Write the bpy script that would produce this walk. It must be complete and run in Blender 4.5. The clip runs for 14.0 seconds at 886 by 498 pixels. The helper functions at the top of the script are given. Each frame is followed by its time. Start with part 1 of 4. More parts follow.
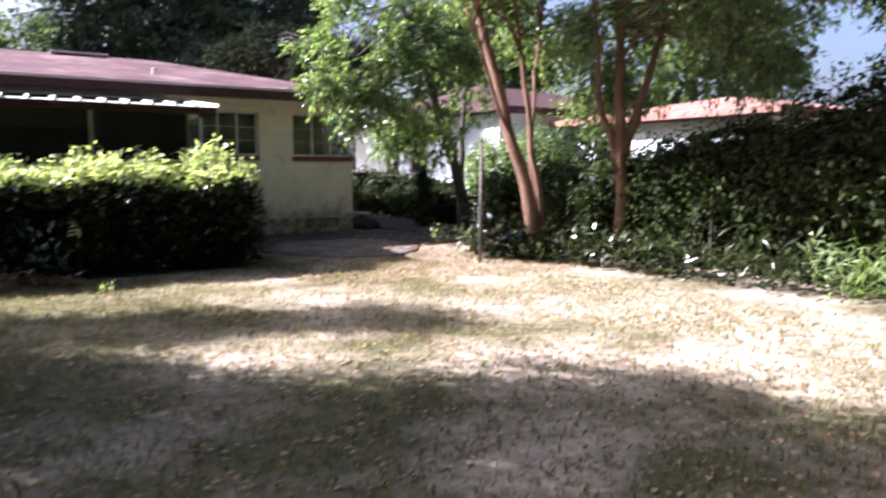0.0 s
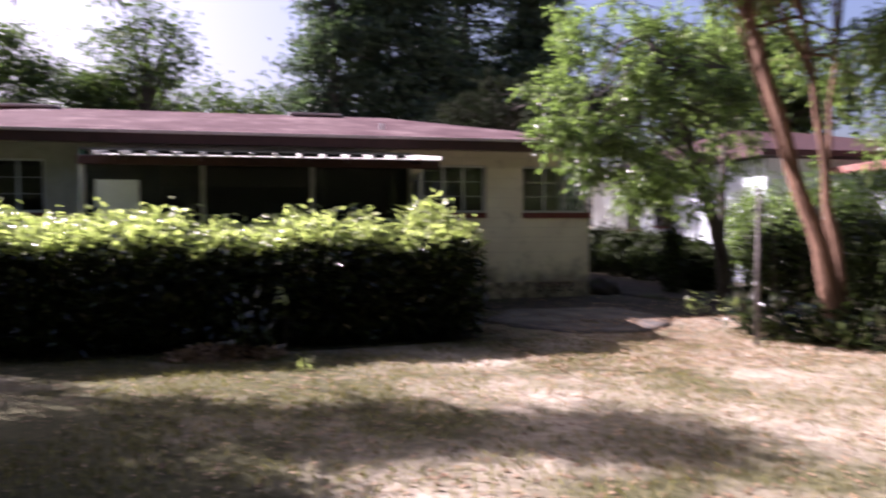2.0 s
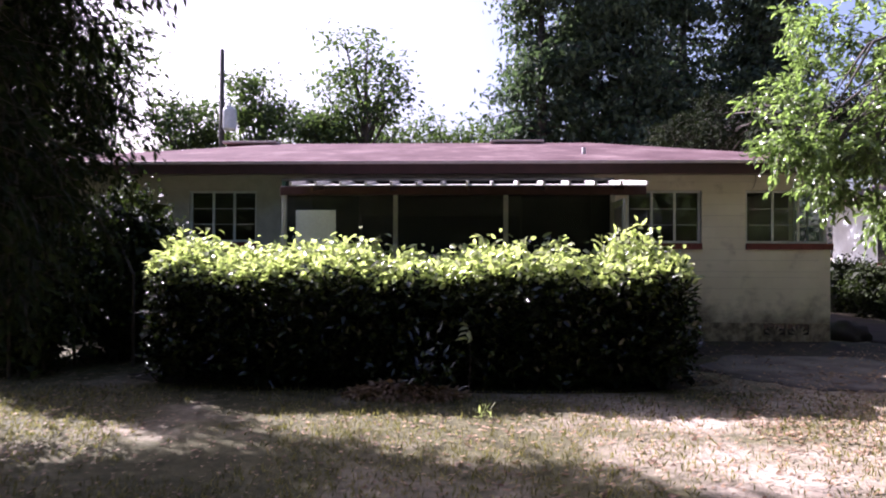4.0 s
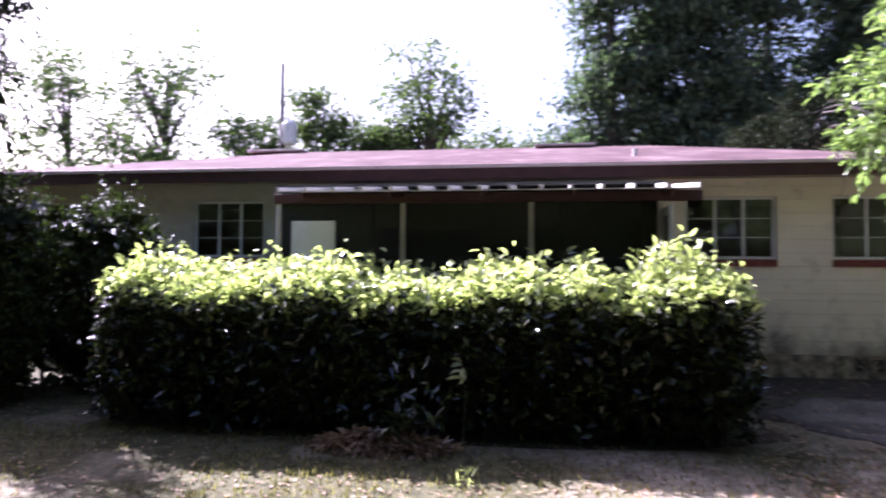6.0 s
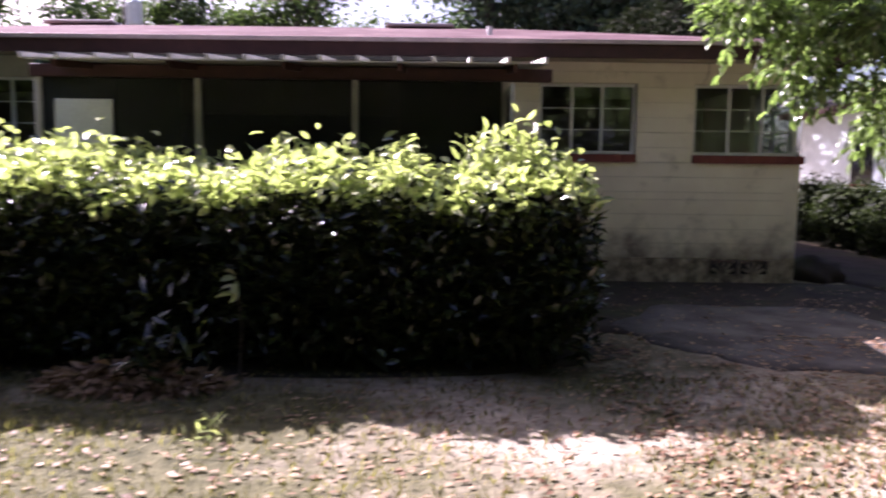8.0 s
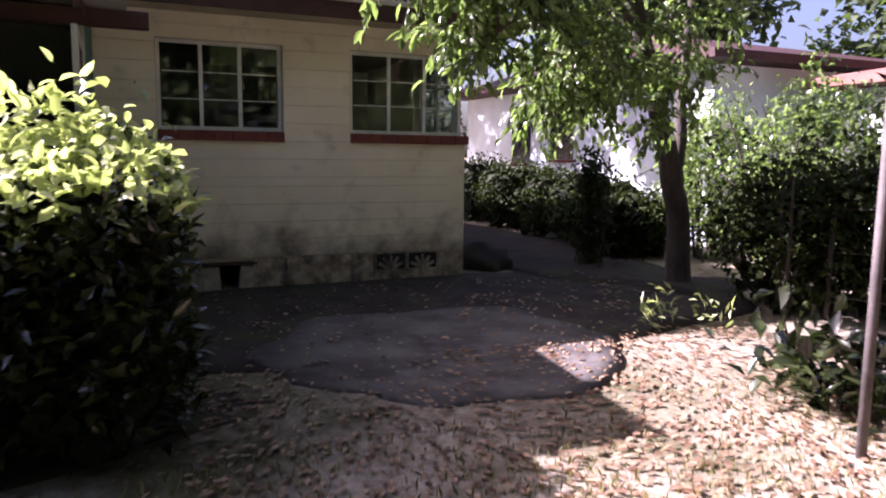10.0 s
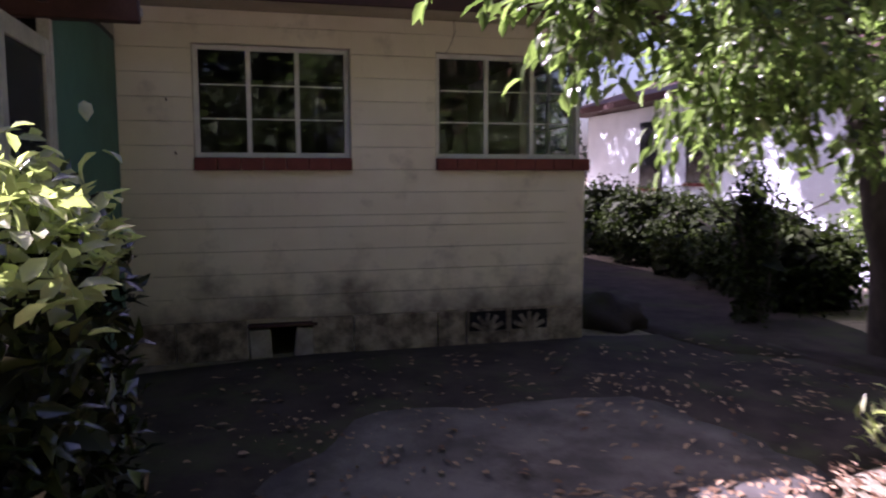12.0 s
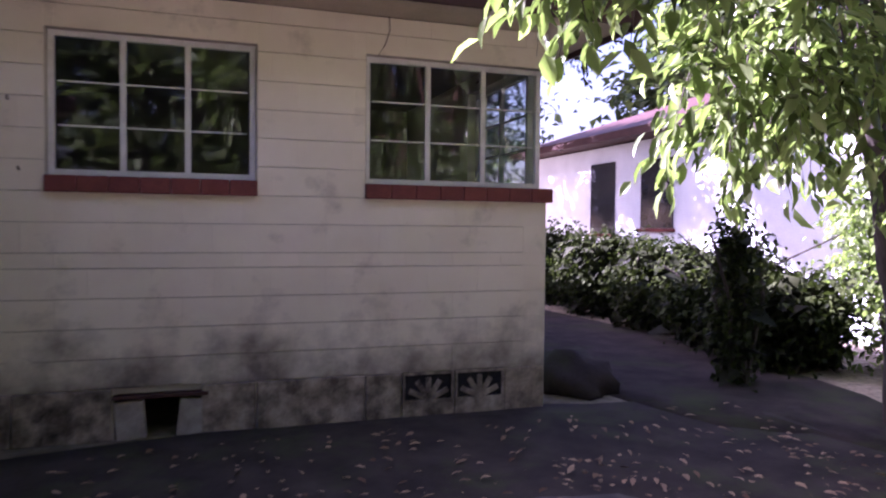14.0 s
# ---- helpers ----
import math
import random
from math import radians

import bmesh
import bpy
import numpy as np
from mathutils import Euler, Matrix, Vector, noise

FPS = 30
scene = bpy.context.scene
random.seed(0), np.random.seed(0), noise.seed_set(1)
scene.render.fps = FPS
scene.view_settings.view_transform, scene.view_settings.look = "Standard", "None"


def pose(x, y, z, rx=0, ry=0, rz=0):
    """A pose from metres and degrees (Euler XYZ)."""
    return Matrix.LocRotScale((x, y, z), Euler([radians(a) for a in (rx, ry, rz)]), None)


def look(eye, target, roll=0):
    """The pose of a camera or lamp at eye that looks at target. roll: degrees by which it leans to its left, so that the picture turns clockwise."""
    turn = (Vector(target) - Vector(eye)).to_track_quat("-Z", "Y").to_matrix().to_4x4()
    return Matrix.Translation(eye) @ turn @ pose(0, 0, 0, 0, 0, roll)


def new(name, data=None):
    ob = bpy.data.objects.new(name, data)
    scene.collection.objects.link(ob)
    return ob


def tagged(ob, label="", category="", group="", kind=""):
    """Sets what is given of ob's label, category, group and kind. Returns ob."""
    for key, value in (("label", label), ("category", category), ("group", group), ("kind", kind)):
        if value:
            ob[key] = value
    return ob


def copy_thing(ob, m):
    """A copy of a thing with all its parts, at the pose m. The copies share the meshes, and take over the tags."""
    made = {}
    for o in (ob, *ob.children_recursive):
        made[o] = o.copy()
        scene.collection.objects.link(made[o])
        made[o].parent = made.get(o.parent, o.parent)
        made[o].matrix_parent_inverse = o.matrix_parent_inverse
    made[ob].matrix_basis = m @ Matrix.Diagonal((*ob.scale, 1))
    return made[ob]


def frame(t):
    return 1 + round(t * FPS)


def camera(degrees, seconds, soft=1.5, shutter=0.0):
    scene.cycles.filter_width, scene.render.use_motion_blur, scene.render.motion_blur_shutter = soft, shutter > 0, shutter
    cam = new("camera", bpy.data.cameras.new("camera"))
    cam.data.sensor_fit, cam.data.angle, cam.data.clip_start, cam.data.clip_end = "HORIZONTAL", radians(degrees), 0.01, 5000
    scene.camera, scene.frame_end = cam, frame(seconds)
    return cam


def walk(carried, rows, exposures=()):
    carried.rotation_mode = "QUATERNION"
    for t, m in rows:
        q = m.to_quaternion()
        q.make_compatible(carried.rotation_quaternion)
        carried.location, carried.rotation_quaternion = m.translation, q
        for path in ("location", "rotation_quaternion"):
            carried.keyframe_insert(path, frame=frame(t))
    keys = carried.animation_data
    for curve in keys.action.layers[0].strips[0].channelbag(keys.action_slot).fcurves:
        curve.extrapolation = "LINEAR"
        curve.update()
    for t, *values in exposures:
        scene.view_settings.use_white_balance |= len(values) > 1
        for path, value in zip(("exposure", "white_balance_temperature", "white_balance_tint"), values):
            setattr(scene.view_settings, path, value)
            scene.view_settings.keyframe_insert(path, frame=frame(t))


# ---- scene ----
cam = camera(62.6, 14.0, soft=2.0, shutter=0.5)
# seconds, x, y, z, yaw, pitch, roll
ROWS = [
    (0, -7.541, -16.303, 1.508, -31.89, -6.23, -0.25),
    (0.5, -7.277, -16.015, 1.518, -36.07, -4.06, 0.18),
    (1, -7.061, -15.435, 1.527, -34.02, -3.51, 0.58),
    (1.5, -6.850, -14.878, 1.535, -26.13, -3.32, 0.53),
    (2, -6.726, -14.409, 1.532, -13.70, -1.82, 0.24),
    (2.5, -6.738, -14.314, 1.560, -0.50, -0.80, 0.09),
    (3, -6.714, -14.386, 1.544, 7.14, -0.22, -0.84),
    (3.5, -6.588, -13.979, 1.563, 4.86, 0.06, -0.41),
    (3.7, -6.507, -13.804, 1.565, 2.77, 0.25, -0.20),
    (5.8, -5.657, -11.966, 1.592, 3.34, 1.41, -0.50),
    (6, -5.576, -11.791, 1.594, 9.09, 1.71, -0.38),
    (6.5, -5.472, -11.363, 1.547, 11.90, -1.01, -0.85),
    (7, -5.396, -11.001, 1.488, 4.80, -4.37, -2.17),
    (7.5, -5.109, -10.605, 1.460, 4.12, -4.90, -1.47),
    (8, -4.907, -10.251, 1.488, 0.37, -5.83, -0.71),
    (8.5, -4.771, -9.881, 1.444, -9.50, -3.20, -1.79),
    (9, -4.506, -9.387, 1.439, -19.70, -4.39, -0.78),
    (9.2, -4.402, -9.211, 1.458, -23.73, -7.94, -0.78),
    (11.3, -3.311, -7.367, 1.656, -20.43, -5.80, 0.18),
    (11.5, -3.207, -7.191, 1.675, -18.38, -6.11, 0.19),
    (12, -3.136, -6.659, 1.626, -14.28, -5.63, 0.13),
    (12.5, -3.038, -6.267, 1.723, -10.15, -5.78, -0.56),
    (13, -2.922, -5.992, 1.565, -10.41, -4.39, -1.63),
    (13.5, -2.838, -5.748, 1.515, -15.11, -3.71, -1.64),
    (14, -2.718, -5.381, 1.485, -18.78, -1.75, -0.59),
]
EXPOSURES = [(0.0, 2.5, 5600, 28), (1.0, 2.25, 5800, 34), (2.5, 1.95, 5850, 38), (3.7, 2.15, 5650, 40), (6.0, 2.65, 5350, 42), (7.0, 2.3, 5550, 42), (9.0, 2.5, 5750, 44), (11.5, 2.25, 5700, 50), (12.5, 2.4, 5450, 56), (13.5, 3.05, 5400, 62), (14.0, 3.2, 5400, 66)]
walk(cam, [(t, pose(x, y, z, 90 + pitch, roll, yaw)) for t, x, y, z, yaw, pitch, roll in ROWS], EXPOSURES)

# ---- sky and sun ----
SUN_EL, SUN_AZ = 37.0, -51.5      # azimuth from +y towards +x
world = bpy.data.worlds.new("sky")
scene.world = world
world.use_nodes = True
wn = world.node_tree
wn.nodes.clear()
sky = wn.nodes.new("ShaderNodeTexSky")
sky.sky_type = "NISHITA"
sky.sun_disc = False
sky.sun_elevation, sky.sun_rotation = radians(SUN_EL), radians(SUN_AZ)
sky.dust_density, sky.air_density = 5.0, 1.0
bg = wn.nodes.new("ShaderNodeBackground")
bg.inputs["Strength"].default_value = 0.05
wout = wn.nodes.new("ShaderNodeOutputWorld")
wn.links.new(sky.outputs[0], bg.inputs[0])
wn.links.new(bg.outputs[0], wout.inputs[0])
sun_data = bpy.data.lights.new("sun", "SUN")
sun_data.energy, sun_data.angle, sun_data.color = 5.0, radians(0.53), (1.0, 0.94, 0.84)
sun = new("sun", sun_data)
SUN_DIR = Vector((math.sin(radians(SUN_AZ)) * math.cos(radians(SUN_EL)), math.cos(radians(SUN_AZ)) * math.cos(radians(SUN_EL)), math.sin(radians(SUN_EL))))
sun.matrix_world = look(SUN_DIR * 60, (0, 0, 0))

# ---- materials ----
def material(name, build, rough=0.8, metal=0.0, spec=0.3):
    m = bpy.data.materials.new(name)
    m.use_nodes = True
    nt = m.node_tree
    b = nt.nodes["Principled BSDF"]
    b.inputs["Roughness"].default_value = rough
    b.inputs["Metallic"].default_value = metal
    b.inputs["Specular IOR Level"].default_value = spec
    build(nt, b)
    return m


def coords(nt, scale=(1, 1, 1)):
    g = nt.nodes.new("ShaderNodeNewGeometry")
    mp = nt.nodes.new("ShaderNodeMapping")
    mp.inputs["Scale"].default_value = scale
    nt.links.new(g.outputs["Position"], mp.inputs["Vector"])
    return mp.outputs[0]


def noise_node(nt, scale, detail=4.0, stretch=(1, 1, 1), rough=0.6):
    n = nt.nodes.new("ShaderNodeTexNoise")
    n.inputs["Scale"].default_value = scale
    n.inputs["Detail"].default_value = detail
    n.inputs["Roughness"].default_value = rough
    nt.links.new(coords(nt, stretch), n.inputs["Vector"])
    return n.outputs["Fac"]


def ramp(nt, fac, stops):
    r = nt.nodes.new("ShaderNodeValToRGB")
    els = r.color_ramp.elements
    while len(els) < len(stops):
        els.new(0.5)
    for e, (p, c) in zip(els, stops):
        e.position, e.color = p, (*c, 1)
    nt.links.new(fac, r.inputs[0])
    return r.outputs[0]


def mix(nt, fac, a, b, how="MIX"):
    n = nt.nodes.new("ShaderNodeMix")
    n.data_type, n.blend_type = "RGBA", how
    for sock, v in ((n.inputs[0], fac), (n.inputs[6], a), (n.inputs[7], b)):
        if isinstance(v, (int, float)):
            sock.default_value = v
        elif isinstance(v, tuple):
            sock.default_value = (*v, 1)
        else:
            nt.links.new(v, sock)
    return n.outputs[2]


def bump(nt, b, fac, strength=0.3, dist=0.01):
    n = nt.nodes.new("ShaderNodeBump")
    n.inputs["Strength"].default_value = strength
    n.inputs["Distance"].default_value = dist
    nt.links.new(fac, n.inputs["Height"])
    nt.links.new(n.outputs[0], b.inputs["Normal"])


def mottled(name, c1, c2, scale=3.0, fine=40.0, rough=0.8, metal=0.0, bmp=0.3, dist=0.01, spec=0.3, stretch=(1, 1, 1), stain=None, stain_scale=1.2):
    """Two colours mixed by a broad noise, modulated by a fine one, with relief; optional stain colour in patches."""
    def build(nt, b):
        broad = noise_node(nt, scale, 5, stretch)
        grain = noise_node(nt, fine, 3, stretch)
        col = ramp(nt, broad, ((0.35, c1), (0.65, c2)))
        col = mix(nt, 0.35, col, ramp(nt, grain, ((0.3, (0.45, 0.45, 0.45)), (0.7, (1, 1, 1)))), "MULTIPLY")
        if stain:
            s = ramp(nt, noise_node(nt, stain_scale, 7, (1, 1, 1), 0.7), ((0.5, (0, 0, 0)), (0.68, (1, 1, 1))))
            col = mix(nt, s, col, stain)
        nt.links.new(col, b.inputs["Base Color"])
        bump(nt, b, grain, bmp, dist)
    return material(name, build, rough, metal, spec)


def foliage(name, dark, light, back=0.35, gloss=0.35, spec=0.15):
    """Leaves: colour by island, light shining through from behind."""
    m = bpy.data.materials.new(name)
    m.use_nodes = True
    nt = m.node_tree
    b = nt.nodes["Principled BSDF"]
    g = nt.nodes.new("ShaderNodeNewGeometry")
    col = ramp(nt, g.outputs["Random Per Island"], ((0.0, dark), (0.7, light), (1.0, tuple(min(1, v * 1.35) for v in light))))
    vein = noise_node(nt, 25, 2)
    col = mix(nt, 0.3, col, ramp(nt, vein, ((0.3, (0.55, 0.55, 0.5)), (0.7, (1, 1, 1)))), "MULTIPLY")
    nt.links.new(col, b.inputs["Base Color"])
    b.inputs["Roughness"].default_value = gloss
    b.inputs["Specular IOR Level"].default_value = spec
    tr = nt.nodes.new("ShaderNodeBsdfTranslucent")
    tcol = mix(nt, 1.0, col, (1.1, 1.3, 0.62), "MULTIPLY")
    nt.links.new(tcol, tr.inputs[0])
    ms = nt.nodes.new("ShaderNodeMixShader")
    ms.inputs[0].default_value = back
    nt.links.new(b.outputs[0], ms.inputs[1])
    nt.links.new(tr.outputs[0], ms.inputs[2])
    nt.links.new(ms.outputs[0], nt.nodes["Material Output"].inputs[0])
    return m


def block_paint(name, c1, c2, mould=(0.11, 0.088, 0.082)):
    """Old cream paint on block, each block a little different, with cloudy mould that has crept up from the damp footing."""
    def build(nt, b):
        info = nt.nodes.new("ShaderNodeObjectInfo")
        col = ramp(nt, noise_node(nt, 1.6, 6), ((0.3, c1), (0.7, c2)))
        col = mix(nt, 0.10, col, ramp(nt, info.outputs["Random"], ((0, (0.6, 0.58, 0.55)), (1, (1, 1, 1)))), "MULTIPLY")
        sep = nt.nodes.new("ShaderNodeSeparateXYZ")
        nt.links.new(nt.nodes.new("ShaderNodeNewGeometry").outputs["Position"], sep.inputs[0])
        rise = nt.nodes.new("ShaderNodeMapRange")
        rise.inputs[1].default_value, rise.inputs[2].default_value = 0.3, 0.95
        rise.inputs[3].default_value, rise.inputs[4].default_value = 0.19, -0.15
        nt.links.new(sep.outputs[2], rise.inputs[0])
        add = nt.nodes.new("ShaderNodeMath")
        nt.links.new(noise_node(nt, 2.4, 8, (1, 1, 1.1), 0.62), add.inputs[0])
        nt.links.new(rise.outputs[0], add.inputs[1])
        grime = ramp(nt, add.outputs[0], ((0.42, (0, 0, 0)), (0.76, (0.9, 0.9, 0.9))))
        col = mix(nt, grime, col, mould)
        nt.links.new(col, b.inputs["Base Color"])
        bump(nt, b, noise_node(nt, 90, 3), 0.25, 0.004)
    return material(name, build, 0.75, 0, 0.25)


MAT = dict(
    wall=block_paint("cream_block_paint", (0.66, 0.60, 0.47), (0.76, 0.71, 0.58)),
    mortar=mottled("joint_mortar", (0.40, 0.37, 0.30), (0.5, 0.46, 0.38), 4, 80),
    plinth=mottled("mouldy_plinth_paint", (0.12, 0.095, 0.075), (0.48, 0.41, 0.32), 5.5, 60, 0.9, stain=(0.035, 0.03, 0.028), stain_scale=2.6),
    bare_block=mottled("bare_grey_block", (0.30, 0.27, 0.24), (0.46, 0.42, 0.37), 7, 80, 0.95, bmp=0.5),
    sill=mottled("red_brown_sill_paint", (0.13, 0.035, 0.03), (0.19, 0.05, 0.04), 6, 70, 0.6),
    steel=mottled("white_steel_window_paint", (0.62, 0.62, 0.60), (0.72, 0.72, 0.70), 8, 90, 0.5, bmp=0.1),
    fascia=mottled("dark_brown_fascia_paint", (0.045, 0.02, 0.018), (0.07, 0.03, 0.026), 5, 60, 0.6),
    soffit=mottled("cream_soffit_paint", (0.45, 0.40, 0.30), (0.55, 0.48, 0.36), 3, 60),
    roof=mottled("brown_roof_felt", (0.09, 0.055, 0.058), (0.135, 0.088, 0.09), 1.2, 60, 1.0, spec=0.03, stain=(0.19, 0.135, 0.13), stain_scale=0.9),
    drip=mottled("pale_drip_edge_metal", (0.45, 0.36, 0.33), (0.55, 0.45, 0.42), 5, 60, 0.5),
    green=mottled("green_porch_paint", (0.045, 0.13, 0.095), (0.06, 0.17, 0.125), 2.5, 50, 0.6),
    porch_post=mottled("grey_porch_post_paint", (0.35, 0.36, 0.32), (0.48, 0.48, 0.43), 5, 60),
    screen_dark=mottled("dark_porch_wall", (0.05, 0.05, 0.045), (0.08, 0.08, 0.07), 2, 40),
    white=mottled("white_wall_paint", (0.66, 0.71, 0.74), (0.76, 0.81, 0.84), 2, 50),
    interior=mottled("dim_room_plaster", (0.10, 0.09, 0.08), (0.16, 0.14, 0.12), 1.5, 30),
    concrete=mottled("old_patio_concrete", (0.075, 0.067, 0.061), (0.155, 0.14, 0.127), 2.2, 70, 0.9, stain=(0.05, 0.042, 0.036), stain_scale=1.9),
    bark=mottled("flaking_tan_bark", (0.10, 0.053, 0.033), (0.22, 0.125, 0.078), 5, 40, 0.85, bmp=0.6, dist=0.02, stretch=(1, 1, 0.3)),
    bark_dark=mottled("dark_grey_bark", (0.05, 0.042, 0.035), (0.10, 0.085, 0.07), 5, 40, 0.9, bmp=0.7, dist=0.02, stretch=(1, 1, 0.3)),
    galv=mottled("rusty_dull_steel", (0.07, 0.06, 0.055), (0.14, 0.12, 0.11), 6, 60, 0.7, metal=0.2),
    red_roof=mottled("rusty_pink_roof", (0.20, 0.085, 0.065), (0.33, 0.16, 0.125), 1.5, 40, 0.85, stain=(0.40, 0.27, 0.23), stain_scale=0.8),
    dark_glass=mottled("dark_glazing", (0.02, 0.02, 0.025), (0.03, 0.03, 0.035), 2, 20, 0.08, spec=0.5, bmp=0.0),
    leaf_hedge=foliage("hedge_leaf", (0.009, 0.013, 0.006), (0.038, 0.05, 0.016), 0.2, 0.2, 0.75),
    # pale leaf colour with the sun already in it
    leaf_pale_lit=foliage("pale_lit_leaf", (0.25, 0.28, 0.12), (0.52, 0.54, 0.29), 0.45, 0.3, 0.45),
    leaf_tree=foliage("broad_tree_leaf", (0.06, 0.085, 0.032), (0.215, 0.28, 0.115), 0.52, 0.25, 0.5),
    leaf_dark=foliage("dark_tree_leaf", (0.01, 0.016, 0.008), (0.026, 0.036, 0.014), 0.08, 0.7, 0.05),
    # near-black filler inside shrubs, added to stop light passing through
    leaf_light_block=foliage("inner_light_block_leaf", (0.008, 0.011, 0.005), (0.02, 0.025, 0.01), 0.02, 0.6),
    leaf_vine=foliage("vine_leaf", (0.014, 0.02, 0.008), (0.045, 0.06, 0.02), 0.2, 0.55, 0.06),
    leaf_far=foliage("far_crown_leaf", (0.035, 0.055, 0.025), (0.09, 0.12, 0.05), 0.4, 0.5),
    leaf_pine=foliage("conifer_spray", (0.03, 0.048, 0.034), (0.085, 0.115, 0.075), 0.35, 0.5),
    dry_leaf=foliage("fallen_dry_leaf", (0.11, 0.055, 0.032), (0.34, 0.23, 0.15), 0.15, 0.6),
    pale_leaf=foliage("pale_strap_leaf", (0.16, 0.22, 0.10), (0.32, 0.38, 0.22), 0.4, 0.4),
    awning=mottled("weathered_white_awning", (0.40, 0.38, 0.35), (0.58, 0.56, 0.52), 3, 50, 0.55, bmp=0.1),
    # soil tone with the shade near the house already in it
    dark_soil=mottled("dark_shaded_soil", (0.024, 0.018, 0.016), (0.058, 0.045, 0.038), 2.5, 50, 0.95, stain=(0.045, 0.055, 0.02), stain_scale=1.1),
    grass=foliage("short_dry_grass", (0.09, 0.085, 0.035), (0.25, 0.21, 0.10), 0.35, 0.6),
)


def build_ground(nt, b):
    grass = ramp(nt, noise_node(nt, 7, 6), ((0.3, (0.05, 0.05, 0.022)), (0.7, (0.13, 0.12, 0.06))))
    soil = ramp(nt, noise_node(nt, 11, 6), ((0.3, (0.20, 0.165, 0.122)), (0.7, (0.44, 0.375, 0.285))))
    # turf turns to sand towards the fence, putting the left lawn's shade into colour
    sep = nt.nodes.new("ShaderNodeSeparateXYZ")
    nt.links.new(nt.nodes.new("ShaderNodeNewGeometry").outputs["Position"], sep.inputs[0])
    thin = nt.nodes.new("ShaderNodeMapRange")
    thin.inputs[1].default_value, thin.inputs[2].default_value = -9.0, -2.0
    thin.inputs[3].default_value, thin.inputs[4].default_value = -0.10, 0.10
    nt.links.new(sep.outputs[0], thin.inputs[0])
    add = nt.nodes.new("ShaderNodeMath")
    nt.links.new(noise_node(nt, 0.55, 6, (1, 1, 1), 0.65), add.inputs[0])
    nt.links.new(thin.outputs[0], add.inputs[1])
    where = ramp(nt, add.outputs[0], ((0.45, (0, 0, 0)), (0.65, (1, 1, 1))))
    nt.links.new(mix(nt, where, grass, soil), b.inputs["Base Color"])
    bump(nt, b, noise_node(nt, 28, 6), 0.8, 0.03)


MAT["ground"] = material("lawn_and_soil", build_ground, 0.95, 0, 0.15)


def build_glass(nt, b):
    b.inputs["Base Color"].default_value = (0.75, 0.8, 0.78, 1)
    b.inputs["Transmission Weight"].default_value = 1.0
    b.inputs["IOR"].default_value = 1.45


MAT["glass"] = material("window_glass", build_glass, 0.02, 0, 0.5)


def build_screen(nt, b):
    b.inputs["Base Color"].default_value = (0.03, 0.035, 0.03, 1)
    b.inputs["Alpha"].default_value = 0.6


MAT["screen"] = material("insect_screen", build_screen, 0.7)


# ---- mesh helpers ----
def part(name, bm, mat, parent=None, label="", smooth=False):
    """Links a bmesh as one mesh object, under parent if given."""
    me = bpy.data.meshes.new(name)
    bm.to_mesh(me)
    bm.free()
    return mesh_object(name, me, mat, parent, label, smooth)


def mesh_object(name, me, mat, parent=None, label="", smooth=False):
    me.materials.clear()
    me.materials.append(MAT[mat])
    if smooth:
        me.polygons.foreach_set("use_smooth", [True] * len(me.polygons))
    ob = new(name, me)
    if parent is not None:
        ob.parent = parent
    if label:
        ob["label"] = label
    return ob


def thing(name, label, category, group="", kind="", at=(0, 0, 0)):
    ob = new(name)
    ob.location = at
    ob.empty_display_size = 0.2
    return tagged(ob, label, category, group, kind)


def box(bm, x0, y0, z0, x1, y1, z1, bevel=0.0):
    """Adds a box between two corners; bevel rounds its edges."""
    m = Matrix.LocRotScale(((x0 + x1) / 2, (y0 + y1) / 2, (z0 + z1) / 2), None, (abs(x1 - x0), abs(y1 - y0), abs(z1 - z0)))
    r = bmesh.ops.create_cube(bm, size=1, matrix=m)
    if bevel:
        es = list({e for v in r["verts"] for e in v.link_edges})
        bmesh.ops.bevel(bm, geom=es, offset=bevel, segments=1, affect="EDGES")
    return bm


def boxed(*args, **kw):
    return box(bmesh.new(), *args, **kw)


def tube(bm, pts, radii, sides=8, cap=True):
    """A tapered tube along points."""
    rings = []
    up = Vector((0.31, 0.17, 0.94))
    for i, p in enumerate(pts):
        a, b = Vector(pts[max(0, i - 1)]), Vector(pts[min(len(pts) - 1, i + 1)])
        d = (b - a).normalized()
        u = d.cross(up if abs(d.dot(up)) < 0.95 else Vector((1, 0, 0))).normalized()
        v = d.cross(u)
        rings.append([bm.verts.new(Vector(p) + (u * math.cos(k * math.tau / sides) + v * math.sin(k * math.tau / sides)) * radii[i]) for k in range(sides)])
    for r0, r1 in zip(rings, rings[1:]):
        for k in range(sides):
            bm.faces.new((r0[k], r0[(k + 1) % sides], r1[(k + 1) % sides], r1[k]))
    if cap:
        bm.faces.new(rings[0][::-1])
        bm.faces.new(rings[-1])
    return bm


